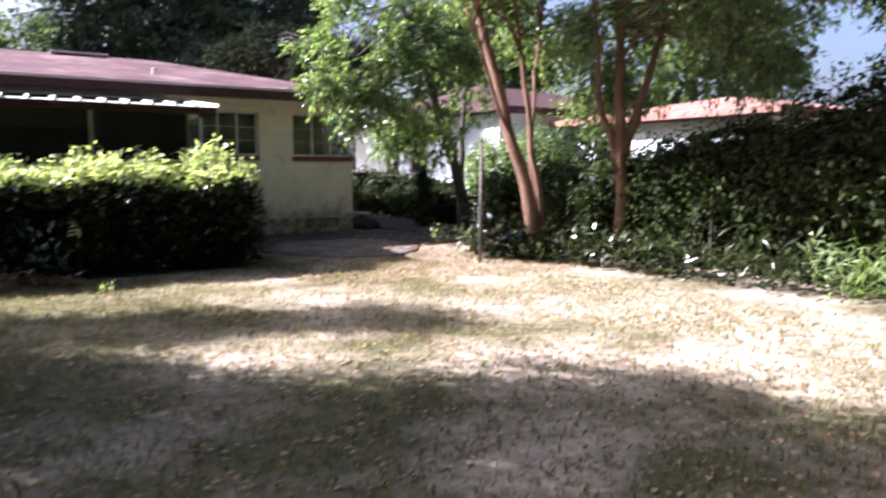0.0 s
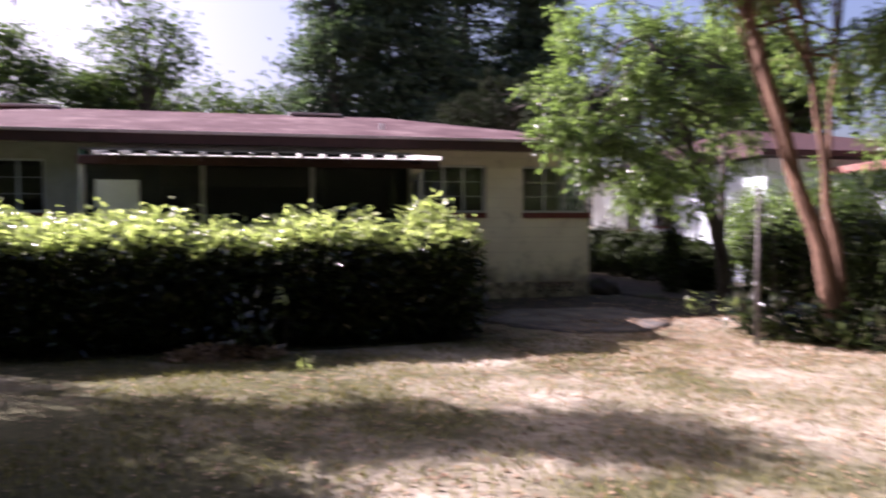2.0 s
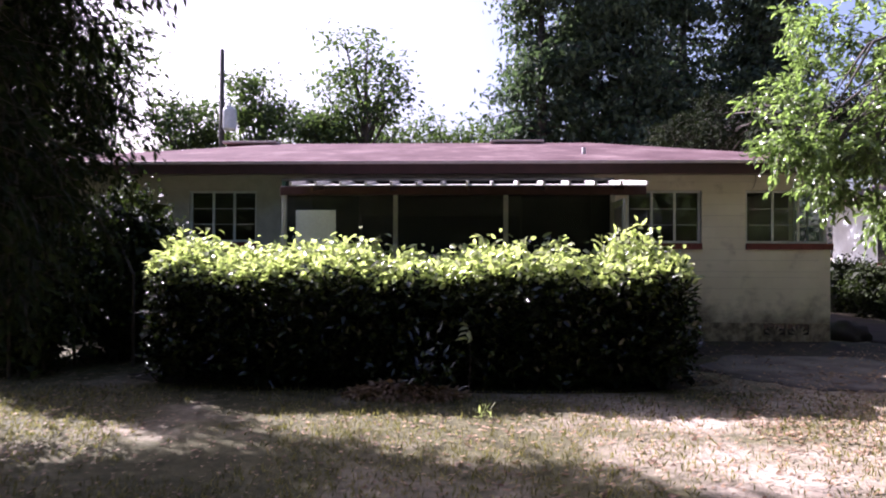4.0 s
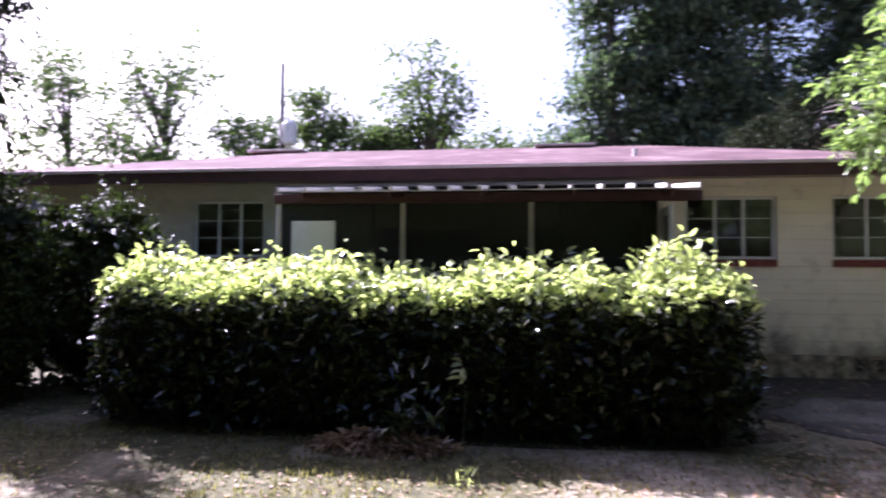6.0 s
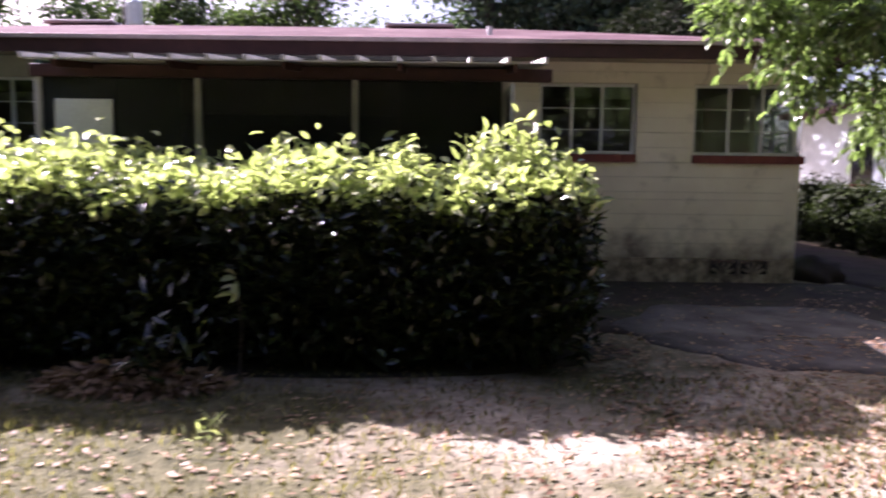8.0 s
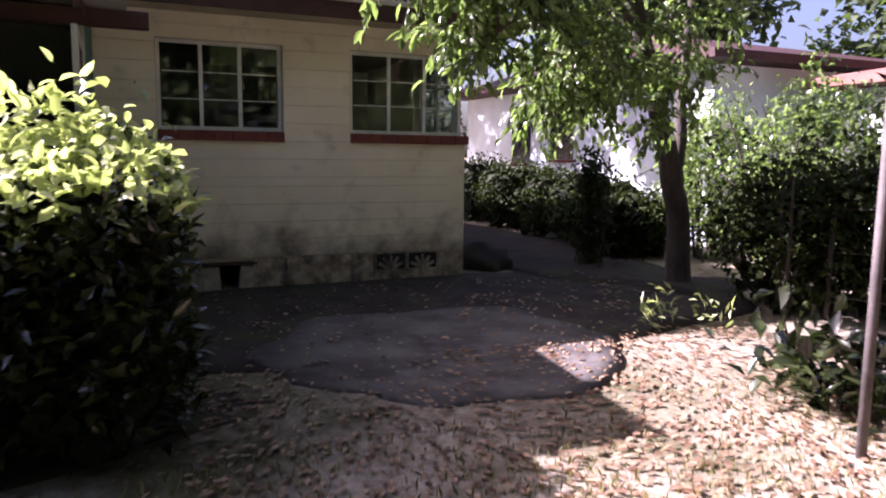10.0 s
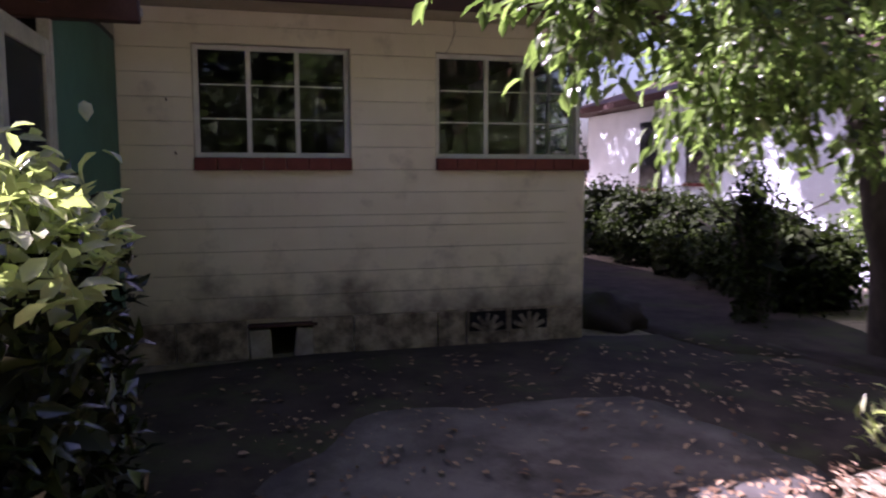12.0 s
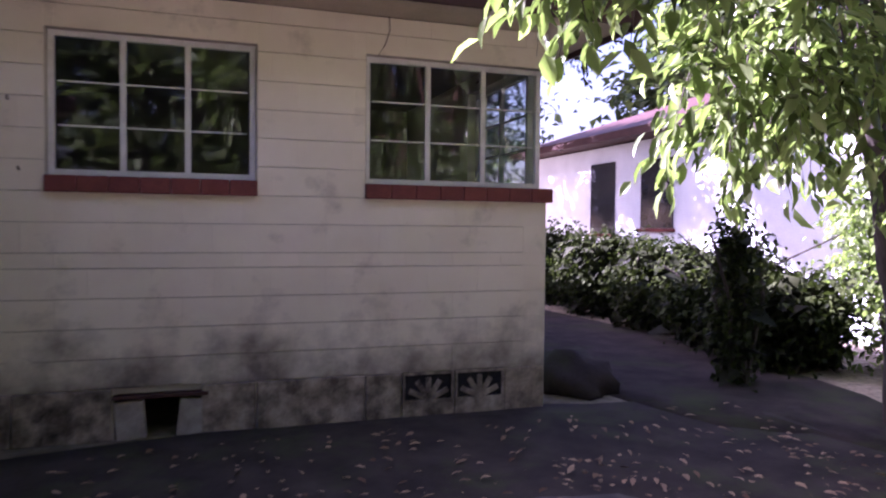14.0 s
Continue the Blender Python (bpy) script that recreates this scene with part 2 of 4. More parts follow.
def leaf_mesh(name, places, length, width, seed, droop=0.3, fold=0.25, flat=False, outward=None, ovate=False):
    """One mesh of many folded leaves, each a blade with a crease; ovate ones have a rounder outline."""
    rng = np.random.default_rng(seed)
    p = np.asarray(places, float)
    n = len(p)
    az = rng.uniform(0, 2 * np.pi, n)
    el = rng.normal(-droop, 0.45, n) if not flat else rng.normal(0, 0.12, n)
    d = np.stack([np.cos(az) * np.cos(el), np.sin(az) * np.cos(el), np.sin(el)], 1)
    if outward is not None:
        d = d * 0.7 + outward * 0.7
        d /= np.linalg.norm(d, axis=1, keepdims=True)
    side = np.cross(d, np.array([0, 0, 1.0]) + rng.normal(0, 0.45 if not flat else 0.15, (n, 3)))
    side /= np.linalg.norm(side, axis=1, keepdims=True) + 1e-9
    nrm = np.cross(side, d)
    L = (length * rng.uniform(0.65, 1.25, n))[:, None]
    W = (width * rng.uniform(0.7, 1.2, n))[:, None]
    lift = nrm * W * fold
    if ovate:
        v = np.empty((n, 7, 3))
        v[:, 0], v[:, 1] = p, p + d * L * 0.48
        for k, (f, w) in enumerate(((0.28, 0.42), (0.28, -0.42), (0.66, 0.38), (0.66, -0.38))):
            v[:, 2 + k] = p + d * L * f + side * W * w + lift * (0.9 if k < 2 else 0.6)
        v[:, 6] = p + d * L - nrm * L * 0.14
        f = np.array([[0, 1, 2], [2, 1, 4], [4, 1, 6], [0, 3, 1], [3, 5, 1], [5, 6, 1]])
        return raw_mesh(name, v.reshape(-1, 3), (f[None] + (np.arange(n) * 7)[:, None, None]).reshape(-1, 3))
    v = np.empty((n, 5, 3))
    v[:, 0] = p
    v[:, 1] = p + d * L * 0.45 + side * W * 0.5 + lift
    v[:, 2] = p + d * L * 0.45 - side * W * 0.5 + lift
    v[:, 3] = p + d * L * 0.5
    v[:, 4] = p + d * L - nrm * L * 0.12
    f = np.array([[0, 3, 1], [0, 2, 3], [3, 4, 1], [3, 2, 4]])
    faces = (f[None] + (np.arange(n) * 5)[:, None, None]).reshape(-1, 3)
    return raw_mesh(name, v.reshape(-1, 3), faces)


def raw_mesh(name, verts, tris):
    me = bpy.data.meshes.new(name)
    me.vertices.add(len(verts))
    me.vertices.foreach_set("co", np.ascontiguousarray(verts, np.float32).ravel())
    me.loops.add(tris.size)
    me.loops.foreach_set("vertex_index", np.ascontiguousarray(tris, np.int32).ravel())
    me.polygons.add(len(tris))
    me.polygons.foreach_set("loop_start", np.arange(0, tris.size, 3, dtype=np.int32))
    me.update(calc_edges=True)
    me.validate()
    return me


def twig_mesh(name, lines, r):
    """Thin three-sided twigs, each along three points, joined in one mesh."""
    n = len(lines)
    d = lines[:, 2] - lines[:, 0]
    d /= np.linalg.norm(d, axis=1, keepdims=True) + 1e-9
    u = np.cross(d, np.array((0.3, 0.5, 0.8)))
    u /= np.linalg.norm(u, axis=1, keepdims=True) + 1e-9
    w = np.cross(d, u)
    v = np.empty((n, 9, 3))
    for i, rr in enumerate((r, r * 0.7, r * 0.3)):
        for k in range(3):
            a = k * math.tau / 3
            v[:, 3 * i + k] = lines[:, i] + (u * math.cos(a) + w * math.sin(a)) * rr
    f = []
    for i in range(2):
        for k in range(3):
            p, q = 3 * i + k, 3 * i + (k + 1) % 3
            f += [(p, q, q + 3), (p, q + 3, p + 3)]
    tris = (np.array(f)[None] + (np.arange(n) * 9)[:, None, None]).reshape(-1, 3)
    return raw_mesh(name, v.reshape(-1, 3), tris)


def ground_z(x, y):
    """Height of the lawn: falls gently away from the house."""
    s = min(1.0, max(0.0, -y / 6.0))
    return -0.12 * s * s * (3 - 2 * s)


# ---- ground ----
def axis(lo, hi, step, far):
    near = list(np.arange(lo, hi + step / 2, step))
    out, d = [], step
    a, b = near[0], near[-1]
    left, right = [], []
    while d < far:
        d *= 1.5
        a -= d
        b += d
        left.append(a)
        right.append(b)
    return left[::-1] + near + right


xs, ys = axis(-15, 8, 0.2, 220), axis(-18, 4, 0.2, 220)
gv = []
for yy in ys:
    for xx in xs:
        inside = -15 <= xx <= 8 and -18 <= yy <= -0.3
        gv.append((xx, yy, ground_z(xx, yy) + (0.012 * noise.noise((xx * 1.3, yy * 1.3, 0)) + 0.006 * noise.noise((xx * 4, yy * 4, 3)) if inside else 0)))
nx = len(xs)
quads = np.array([(j * nx + i, j * nx + i + 1, (j + 1) * nx + i + 1, (j + 1) * nx + i) for j in range(len(ys) - 1) for i in range(nx - 1)])
tris = np.concatenate([quads[:, [0, 1, 2]], quads[:, [0, 2, 3]]])
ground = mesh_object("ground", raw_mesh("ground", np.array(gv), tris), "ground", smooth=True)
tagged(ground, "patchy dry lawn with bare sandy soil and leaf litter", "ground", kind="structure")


def blob_slab(name, cx, cy, rx, ry, thick, mat, seed, label, category):
    """A low slab with an uneven rounded outline, following the ground."""
    bm = bmesh.new()
    rng = random.Random(seed)
    n, rings = 48, 6
    jit = [rng.uniform(0.82, 1.12) for _ in range(n)]
    jit = [(jit[i - 1] + jit[i] + jit[(i + 1) % n]) / 3 for i in range(n)]
    top = []
    c = bm.verts.new((cx, cy, ground_z(cx, cy) + thick))
    for r in range(1, rings + 1):
        row = []
        for i in range(n):
            a = i * math.tau / n
            x, y = cx + rx * jit[i] * r / rings * math.cos(a), cy + ry * jit[i] * r / rings * math.sin(a)
            row.append(bm.verts.new((x, y, ground_z(x, y) + thick + 0.006 * noise.noise((x * 2, y * 2, 1)))))
        top.append(row)
    low = [bm.verts.new((v.co.x, v.co.y, v.co.z - thick - 0.08)) for v in top[-1]]
    for i in range(n):
        k = (i + 1) % n
        bm.faces.new((c, top[0][i], top[0][k]))
        for r in range(rings - 1):
            bm.faces.new((top[r][i], top[r + 1][i], top[r + 1][k], top[r][k]))
        bm.faces.new((top[-1][i], low[i], low[k], top[-1][k]))
    ob = part(name, bm, mat, smooth=True)
    return tagged(ob, label, category, kind="structure")


# dark soil sheets: shade by the house and hedge is put into their colour
blob_slab("soil_bed", -1.2, -1.6, 4.4, 1.75, 0.016, "dark_soil", 6, "dark soil in front of the house wall, its shade in the colour", "soil")
blob_slab("hedge_bed", -7.2, -3.8, 4.0, 0.95, 0.012, "dark_soil", 8, "dark soil bed under the hedge, its shade in the colour", "soil")
blob_slab("side_path", 1.9, 4.2, 1.5, 6.6, 0.020, "dark_soil", 7, "trodden soil path along the house side, darkened as in shade", "path")
blob_slab("patio_slab", -1.5, -3.0, 1.6, 1.35, 0.020, "concrete", 4, "worn grey concrete patio slab strewn with fallen leaves", "patio")

# ---- house ----
HX0, HX1, HD = -15.3, 0.0, 9.0     # left end, right corner, depth
WALL_TOP = 3.06
W1 = (-3.645, -2.305)
W2 = (-1.50, 0.0)
SILL_TOP, HEAD = 1.80, 2.77
PORCH = (-9.55, -4.25)
PORCH_Y = -2.0


def wall_with_openings(name, x0, x1, z0, z1, y, thick, holes, mat, axis_y=False, at=0.0):
    """A thick wall in pieces round its openings, one mesh. Runs along x at y, or along y at x=at."""
    bm = bmesh.new()
    cuts = sorted({x0, x1, *[v for h in holes for v in h[:2]]})
    for a, b in zip(cuts, cuts[1:]):
        mid = (a + b) / 2
        spans = [(z0, z1)]
        for h in holes:
            if h[0] <= mid <= h[1]:
                spans = [s for lo, hi in spans for s in ((lo, min(hi, h[2])), (max(lo, h[3]), hi)) if s[1] - s[0] > 1e-4]
        for lo, hi in spans:
            if axis_y:
                box(bm, at - thick, a, lo, at, b, hi)
            else:
                box(bm, a, y, lo, b, y + thick, hi)
    bmesh.ops.remove_doubles(bm, verts=bm.verts, dist=1e-5)
    return tagged(part(name, bm, mat), kind="structure")


VENT = (-3.24, -2.64, 0.0, 0.32)
front_holes = [(W1[0], W1[1], SILL_TOP, HEAD), (W2[0], W2[1] - 0.0, SILL_TOP, HEAD), (-11.86, -10.57, SILL_TOP, HEAD), (-14.9, -14.0, 1.45, HEAD), (-8.6, -5.6, 0.9, 2.3), VENT]
wall_front = wall_with_openings("wall_front", HX0, HX1 - 0.2, 0.0, WALL_TOP, 0.012, 0.188, front_holes, "mortar")
tagged(wall_front, "cream painted concrete block front wall of the house", "wall")
side_holes = [(0.0, 1.3, SILL_TOP, HEAD)]
wall_side = wall_with_openings("wall_side", 0.012, HD, 0.0, WALL_TOP, 0, 0.2, side_holes, "wall", True, 0.0)
tagged(wall_side, "cream painted block side wall", "wall")
wall_back = tagged(part("wall_back", boxed(HX0, HD - 0.2, 0, HX1 - 0.2, HD, WALL_TOP), "wall"), "plain block back wall", "wall", kind="structure")
wall_left = tagged(part("wall_left", boxed(HX0, 0.2, 0, HX0 + 0.2, HD - 0.2, WALL_TOP), "wall"), "plain block end wall", "wall", kind="structure")
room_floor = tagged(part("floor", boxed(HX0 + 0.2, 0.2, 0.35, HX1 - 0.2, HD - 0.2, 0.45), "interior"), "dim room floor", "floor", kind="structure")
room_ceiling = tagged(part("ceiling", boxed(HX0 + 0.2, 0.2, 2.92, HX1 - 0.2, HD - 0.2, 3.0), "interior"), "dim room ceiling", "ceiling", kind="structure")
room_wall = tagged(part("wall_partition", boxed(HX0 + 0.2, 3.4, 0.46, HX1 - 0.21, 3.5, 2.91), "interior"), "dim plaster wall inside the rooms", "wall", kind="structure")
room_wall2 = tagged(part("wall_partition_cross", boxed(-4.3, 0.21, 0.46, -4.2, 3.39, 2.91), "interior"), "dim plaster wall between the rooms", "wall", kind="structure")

# roof: low hip with fascia all round
EX0, EX1, EY0, EY1 = HX0 - 0.55, HX1 + 0.55, -0.6, HD + 0.6
RZ, RID = 3.24, 4.30


def hip_roof(name, x0, x1, y0, y1, z, ridge_z, rx0, rx1, ry, thick, mat, parent=None):
    bm = bmesh.new()
    base = [bm.verts.new(v) for v in ((x0, y0, z), (x1, y0, z), (x1, y1, z), (x0, y1, z))]
    r = [bm.verts.new((rx0, ry, ridge_z)), bm.verts.new((rx1, ry, ridge_z))]
    low = [bm.verts.new((v.co.x, v.co.y, z - thick)) for v in base]
    bm.faces.new((base[0], base[1], r[1], r[0]))
    bm.faces.new((base[1], base[2], r[1]))
    bm.faces.new((base[2], base[3], r[0], r[1]))
    bm.faces.new((base[3], base[0], r[0]))
    for i in range(4):
        k = (i + 1) % 4
        bm.faces.new((base[k], base[i], low[i], low[k]))
    bm.faces.new(low)
    return part(name, bm, mat, parent)


roof = hip_roof("roof", EX0, EX1, EY0, EY1, RZ, RID, -11.2, -3.7, 4.2, 0.03, "roof")
tagged(roof, "low hipped roof of faded reddish-brown felt", "roof", kind="structure")
for nm, b in (("fascia_front", (EX0, EY0 + 0.02, 3.02, EX1, EY0 + 0.05, 3.206)), ("fascia_right", (EX1 - 0.05, EY0 + 0.05, 3.02, EX1 - 0.02, EY1, 3.206)), ("fascia_left", (EX0 + 0.02, EY0 + 0.05, 3.02, EX0 + 0.05, EY1, 3.206)), ("fascia_back", (EX0 + 0.05, EY1 - 0.05, 3.02, EX1 - 0.05, EY1 - 0.02, 3.206))):
    tagged(part(nm, boxed(*b, bevel=0.004), "fascia", roof, "dark brown painted fascia board"))
part("drip_edge", boxed(EX0 - 0.01, EY0 - 0.012, 3.195, EX1 + 0.01, EY0 + 0.018, 3.25, bevel=0.004), "drip", roof, "pale metal drip edge")
tagged(part("soffit", boxed(EX0 + 0.06, EY0 + 0.06, 3.064, EX1 - 0.06, EY1 - 0.06, 3.10), "soffit"), "cream boarded soffit under the eaves", "soffit", kind="structure")


def roof_vent(x0, x1, y):
    t = thing("roof_vent", "low flat dark metal roof vent box", "roof vent", "roof vents", at=((x0 + x1) / 2, y, 4.2))
    w = (x1 - x0) / 2
    part("vent_base", boxed(-w + 0.08, -0.25, -0.05, w - 0.08, 0.25, 0.06), "fascia", t)
    part("vent_cap", boxed(-w, -0.33, 0.06, w, 0.33, 0.12, bevel=0.012), "drip", t, "pale weathered vent cap")


roof_vent(-6.11, -4.83, 4.15)
roof_vent(-12.6, -11.28, 4.15)
t = thing("vent_pipe", "short white plumbing vent pipe through the roof", "vent pipe", at=(-4.31, 0.93, 3.5))
bm = bmesh.new()
tube(bm, [(0, 0, -0.08), (0, 0, 0.20)], [0.04, 0.04], 12)
part("pipe", bm, "steel", t, smooth=False)
bm = bmesh.new()
tube(bm, [(0, 0, -0.02), (0, 0, 0.05)], [0.10, 0.05], 12)
part("flashing", bm, "drip", t)


# ---- windows of the front ----
def steel_window(name, x0, x1, y, z0, z1, cols, rows, label, corner=False):
    t = thing(name, label, "window", kind="structure", at=(x0, y, z0))
    w, h = x1 - x0, z1 - z0
    bm = bmesh.new()
    box(bm, 0, 0, 0, w, 0.05, 0.045)
    box(bm, 0, 0, h - 0.04, w, 0.05, h)
    box(bm, 0, 0, 0.045, 0.04, 0.05, h - 0.04)
    box(bm, w - 0.04, 0, 0.045, w, 0.05, h - 0.04)
    part("window_frame", bm, "steel", t)
    cw = (w - 0.08) / cols
    for i in range(1, cols):
        part("mullion", boxed(0.04 + i * cw - 0.02, 0.004, 0.045, 0.04 + i * cw + 0.02, 0.046, h - 0.04), "steel", t)
    rh = (h - 0.085) / rows
    for i in range(cols):
        a, b = 0.04 + i * cw + 0.02, 0.04 + (i + 1) * cw - 0.02
        for j in range(1, rows):
            part("glazing_bar", boxed(a, 0.012, 0.045 + j * rh - 0.005, b, 0.034, 0.045 + j * rh + 0.005), "steel", t)
        for j in range(rows):
            p = part("pane", boxed(a - 0.01, 0.020, 0.045 + j * rh, b + 0.01, 0.025, 0.045 + (j + 1) * rh), "glass", t)
            p.visible_shadow = False
    return t


def sill(x0, x1, z, y0=-0.05):
    t = thing("window_sill", "red-brown painted brick window sill", "window sill", "front window sills", kind="structure", at=((x0 + x1) / 2, 0, z))
    n = max(4, round((x1 - x0) / 0.2))
    w = (x1 - x0) / n
    for i in range(n):
        a = -(x1 - x0) / 2 + i * w
        part("brick", boxed(a + 0.002, y0, -0.11, a + w - 0.002, 0.12, 0.0, bevel=0.006), "sill", t)


steel_window("window_1", W1[0], W1[1], 0.07, SILL_TOP, HEAD, 3, 3, "white steel casement window with nine panes")
steel_window("window_2", W2[0], W2[1] - 0.03, 0.07, SILL_TOP, HEAD, 3, 3, "white steel casement window at the house corner")
steel_window("window_3", -11.86, -10.57, 0.07, SILL_TOP, HEAD, 3, 3, "white steel casement window behind the hedge")
steel_window("window_4", -14.9, -14.0, 0.07, 1.45, HEAD, 2, 3, "white steel casement window at the shaded end")
sill(W1[0] - 0.01, W1[1] + 0.01, SILL_TOP)
sill(W2[0] - 0.01, 0.04, SILL_TOP)
sill(-11.87, -10.56, SILL_TOP)
sill(-14.95, -13.95, 1.45)
# side half of the corner window
t = thing("window_5", "white steel casement window round the house corner", "window", kind="structure", at=(-0.07, 0.0, SILL_TOP))
hh = HEAD - SILL_TOP
bm = bmesh.new()
for b in ((-0.05, 0.12, 0, 0, 1.3, 0.045), (-0.05, 0.12, hh - 0.04, 0, 1.3, hh), (-0.05, 0.12, 0.045, 0, 0.16, hh - 0.04), (-0.05, 1.26, 0.045, 0, 1.3, hh - 0.04)):
    box(bm, *b)
part("window_frame", bm, "steel", t)
part("mullion", boxed(-0.046, 0.69, 0.045, -0.004, 0.73, hh - 0.04), "steel", t)
for a, b in ((0.16, 0.69), (0.73, 1.26)):
    for j in (1, 2):
        part("glazing_bar", boxed(-0.035, a, 0.045 + j * 0.288 - 0.008, -0.012, b, 0.045 + j * 0.288 + 0.008), "steel", t)
    p = part("pane", boxed(-0.026, a - 0.01, 0.045, -0.022, b + 0.01, hh - 0.04), "glass", t)
    p.visible_shadow = False

# ---- porch ----
porch = thing("porch", "shaded green screened porch with thin grey posts", "porch", at=(-6.9, -1.0, 0))
OX, OY = -6.9, -1.0


def pbox(name, x0, y0, z0, x1, y1, z1, mat, label="", bevel=0.0):
    return part(name, boxed(x0 - OX, y0 - OY, z0, x1 - OX, y1 - OY, z1, bevel=bevel), mat, porch, label)


pbox("floor_slab", PORCH[0], PORCH_Y - 0.1, -0.15, PORCH[1], -0.002, 0.3, "concrete", "grey concrete porch floor")
pbox("side_wall", PORCH[1] - 0.06, PORCH_Y + 0.05, 0.3, PORCH[1], -0.003, 2.75, "green", "green painted boarded side")
pbox("side_wall", PORCH[0], PORCH_Y + 0.05, 0.3, PORCH[0] + 0.06, -0.003, 2.75, "green", "green painted boarded side")
pbox("back_wall", PORCH[0] + 0.06, -0.03, 0.3, -8.62, -0.003, 2.75, "green", "green painted back wall")
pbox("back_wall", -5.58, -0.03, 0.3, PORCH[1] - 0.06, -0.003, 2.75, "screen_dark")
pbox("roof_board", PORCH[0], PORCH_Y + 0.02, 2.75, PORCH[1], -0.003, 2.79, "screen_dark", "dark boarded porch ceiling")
for x in (-9.49, -7.70, -5.95, -4.28):
    pbox("post", x - 0.035, PORCH_Y - 0.035, 0.3, x + 0.035, PORCH_Y + 0.035, 2.56, "porch_post", "thin grey painted post", 0.006)
for x0, x1 in ((-9.45, -7.74), (-7.66, -5.99), (-5.91, -4.32)):
    pbox("screen", x0, PORCH_Y - 0.003, 0.36, x1, PORCH_Y + 0.003, 2.54, "screen", "dark insect screen")
    pbox("rail", x0, PORCH_Y - 0.03, 0.3, x1, PORCH_Y + 0.03, 0.36, "porch_post")
pbox("door_panel", -9.30, PORCH_Y - 0.03, 0.36, -8.66, PORCH_Y - 0.006, 2.28, "white", "pale panel leaning behind the screen")

awning = thing("awning", "flat ribbed white metal awning over the porch", "awning", at=(-6.55, -2.94, 2.58))
# pans slope up from the open front edge to the eave
SLOPE = pose(0, 0, 0, 6.2, 0, 0)
AW = 2.62
bm = boxed(-AW, 0.0, 0.0, AW, 2.3, 0.012)
bmesh.ops.transform(bm, matrix=SLOPE, verts=bm.verts)
part("sheet", bm, "awning", awning, "thin weathered white sheet")
for i in range(15):
    x = -AW + 0.02 + i * (2 * AW - 0.04) / 14
    bm = boxed(x - 0.02, -0.006, 0.0125, x + 0.02, 2.3, 0.066, bevel=0.006)
    bmesh.ops.transform(bm, matrix=SLOPE, verts=bm.verts)
    part("rib", bm, "awning", awning)
part("beam", boxed(-3.0, 0.86, -0.06, 2.78, 0.96, 0.075, bevel=0.006), "fascia", awning, "dark brown beam")
for i in range(5):
    x = -2.3 + i * 1.15
    bm = boxed(x - 0.022, 0.05, -0.075, x + 0.022, 2.25, -0.004)
    bmesh.ops.transform(bm, matrix=SLOPE, verts=bm.verts)
    part("rafter", bm, "fascia", awning, "dark rafter under the sheet")

screen_door = thing("screen_door", "open grey framed screen door beside the porch", "door", at=(-4.27, -2.04, 0.3))
for b in ((-0.02, -0.09, 0, 0.02, 0, 2.1), (-0.02, -0.86, 0, 0.02, -0.77, 2.1), (-0.02, -0.77, 2.0, 0.02, -0.09, 2.1), (-0.02, -0.77, 0.0, 0.02, -0.09, 0.15), (-0.02, -0.77, 0.95, 0.02, -0.09, 1.03)):
    part("door_rail", boxed(*b, bevel=0.004), "porch_post", screen_door)
part("screen", boxed(-0.003, -0.77, 0.15, 0.003, -0.09, 2.0), "screen", screen_door, "dark insect screen")


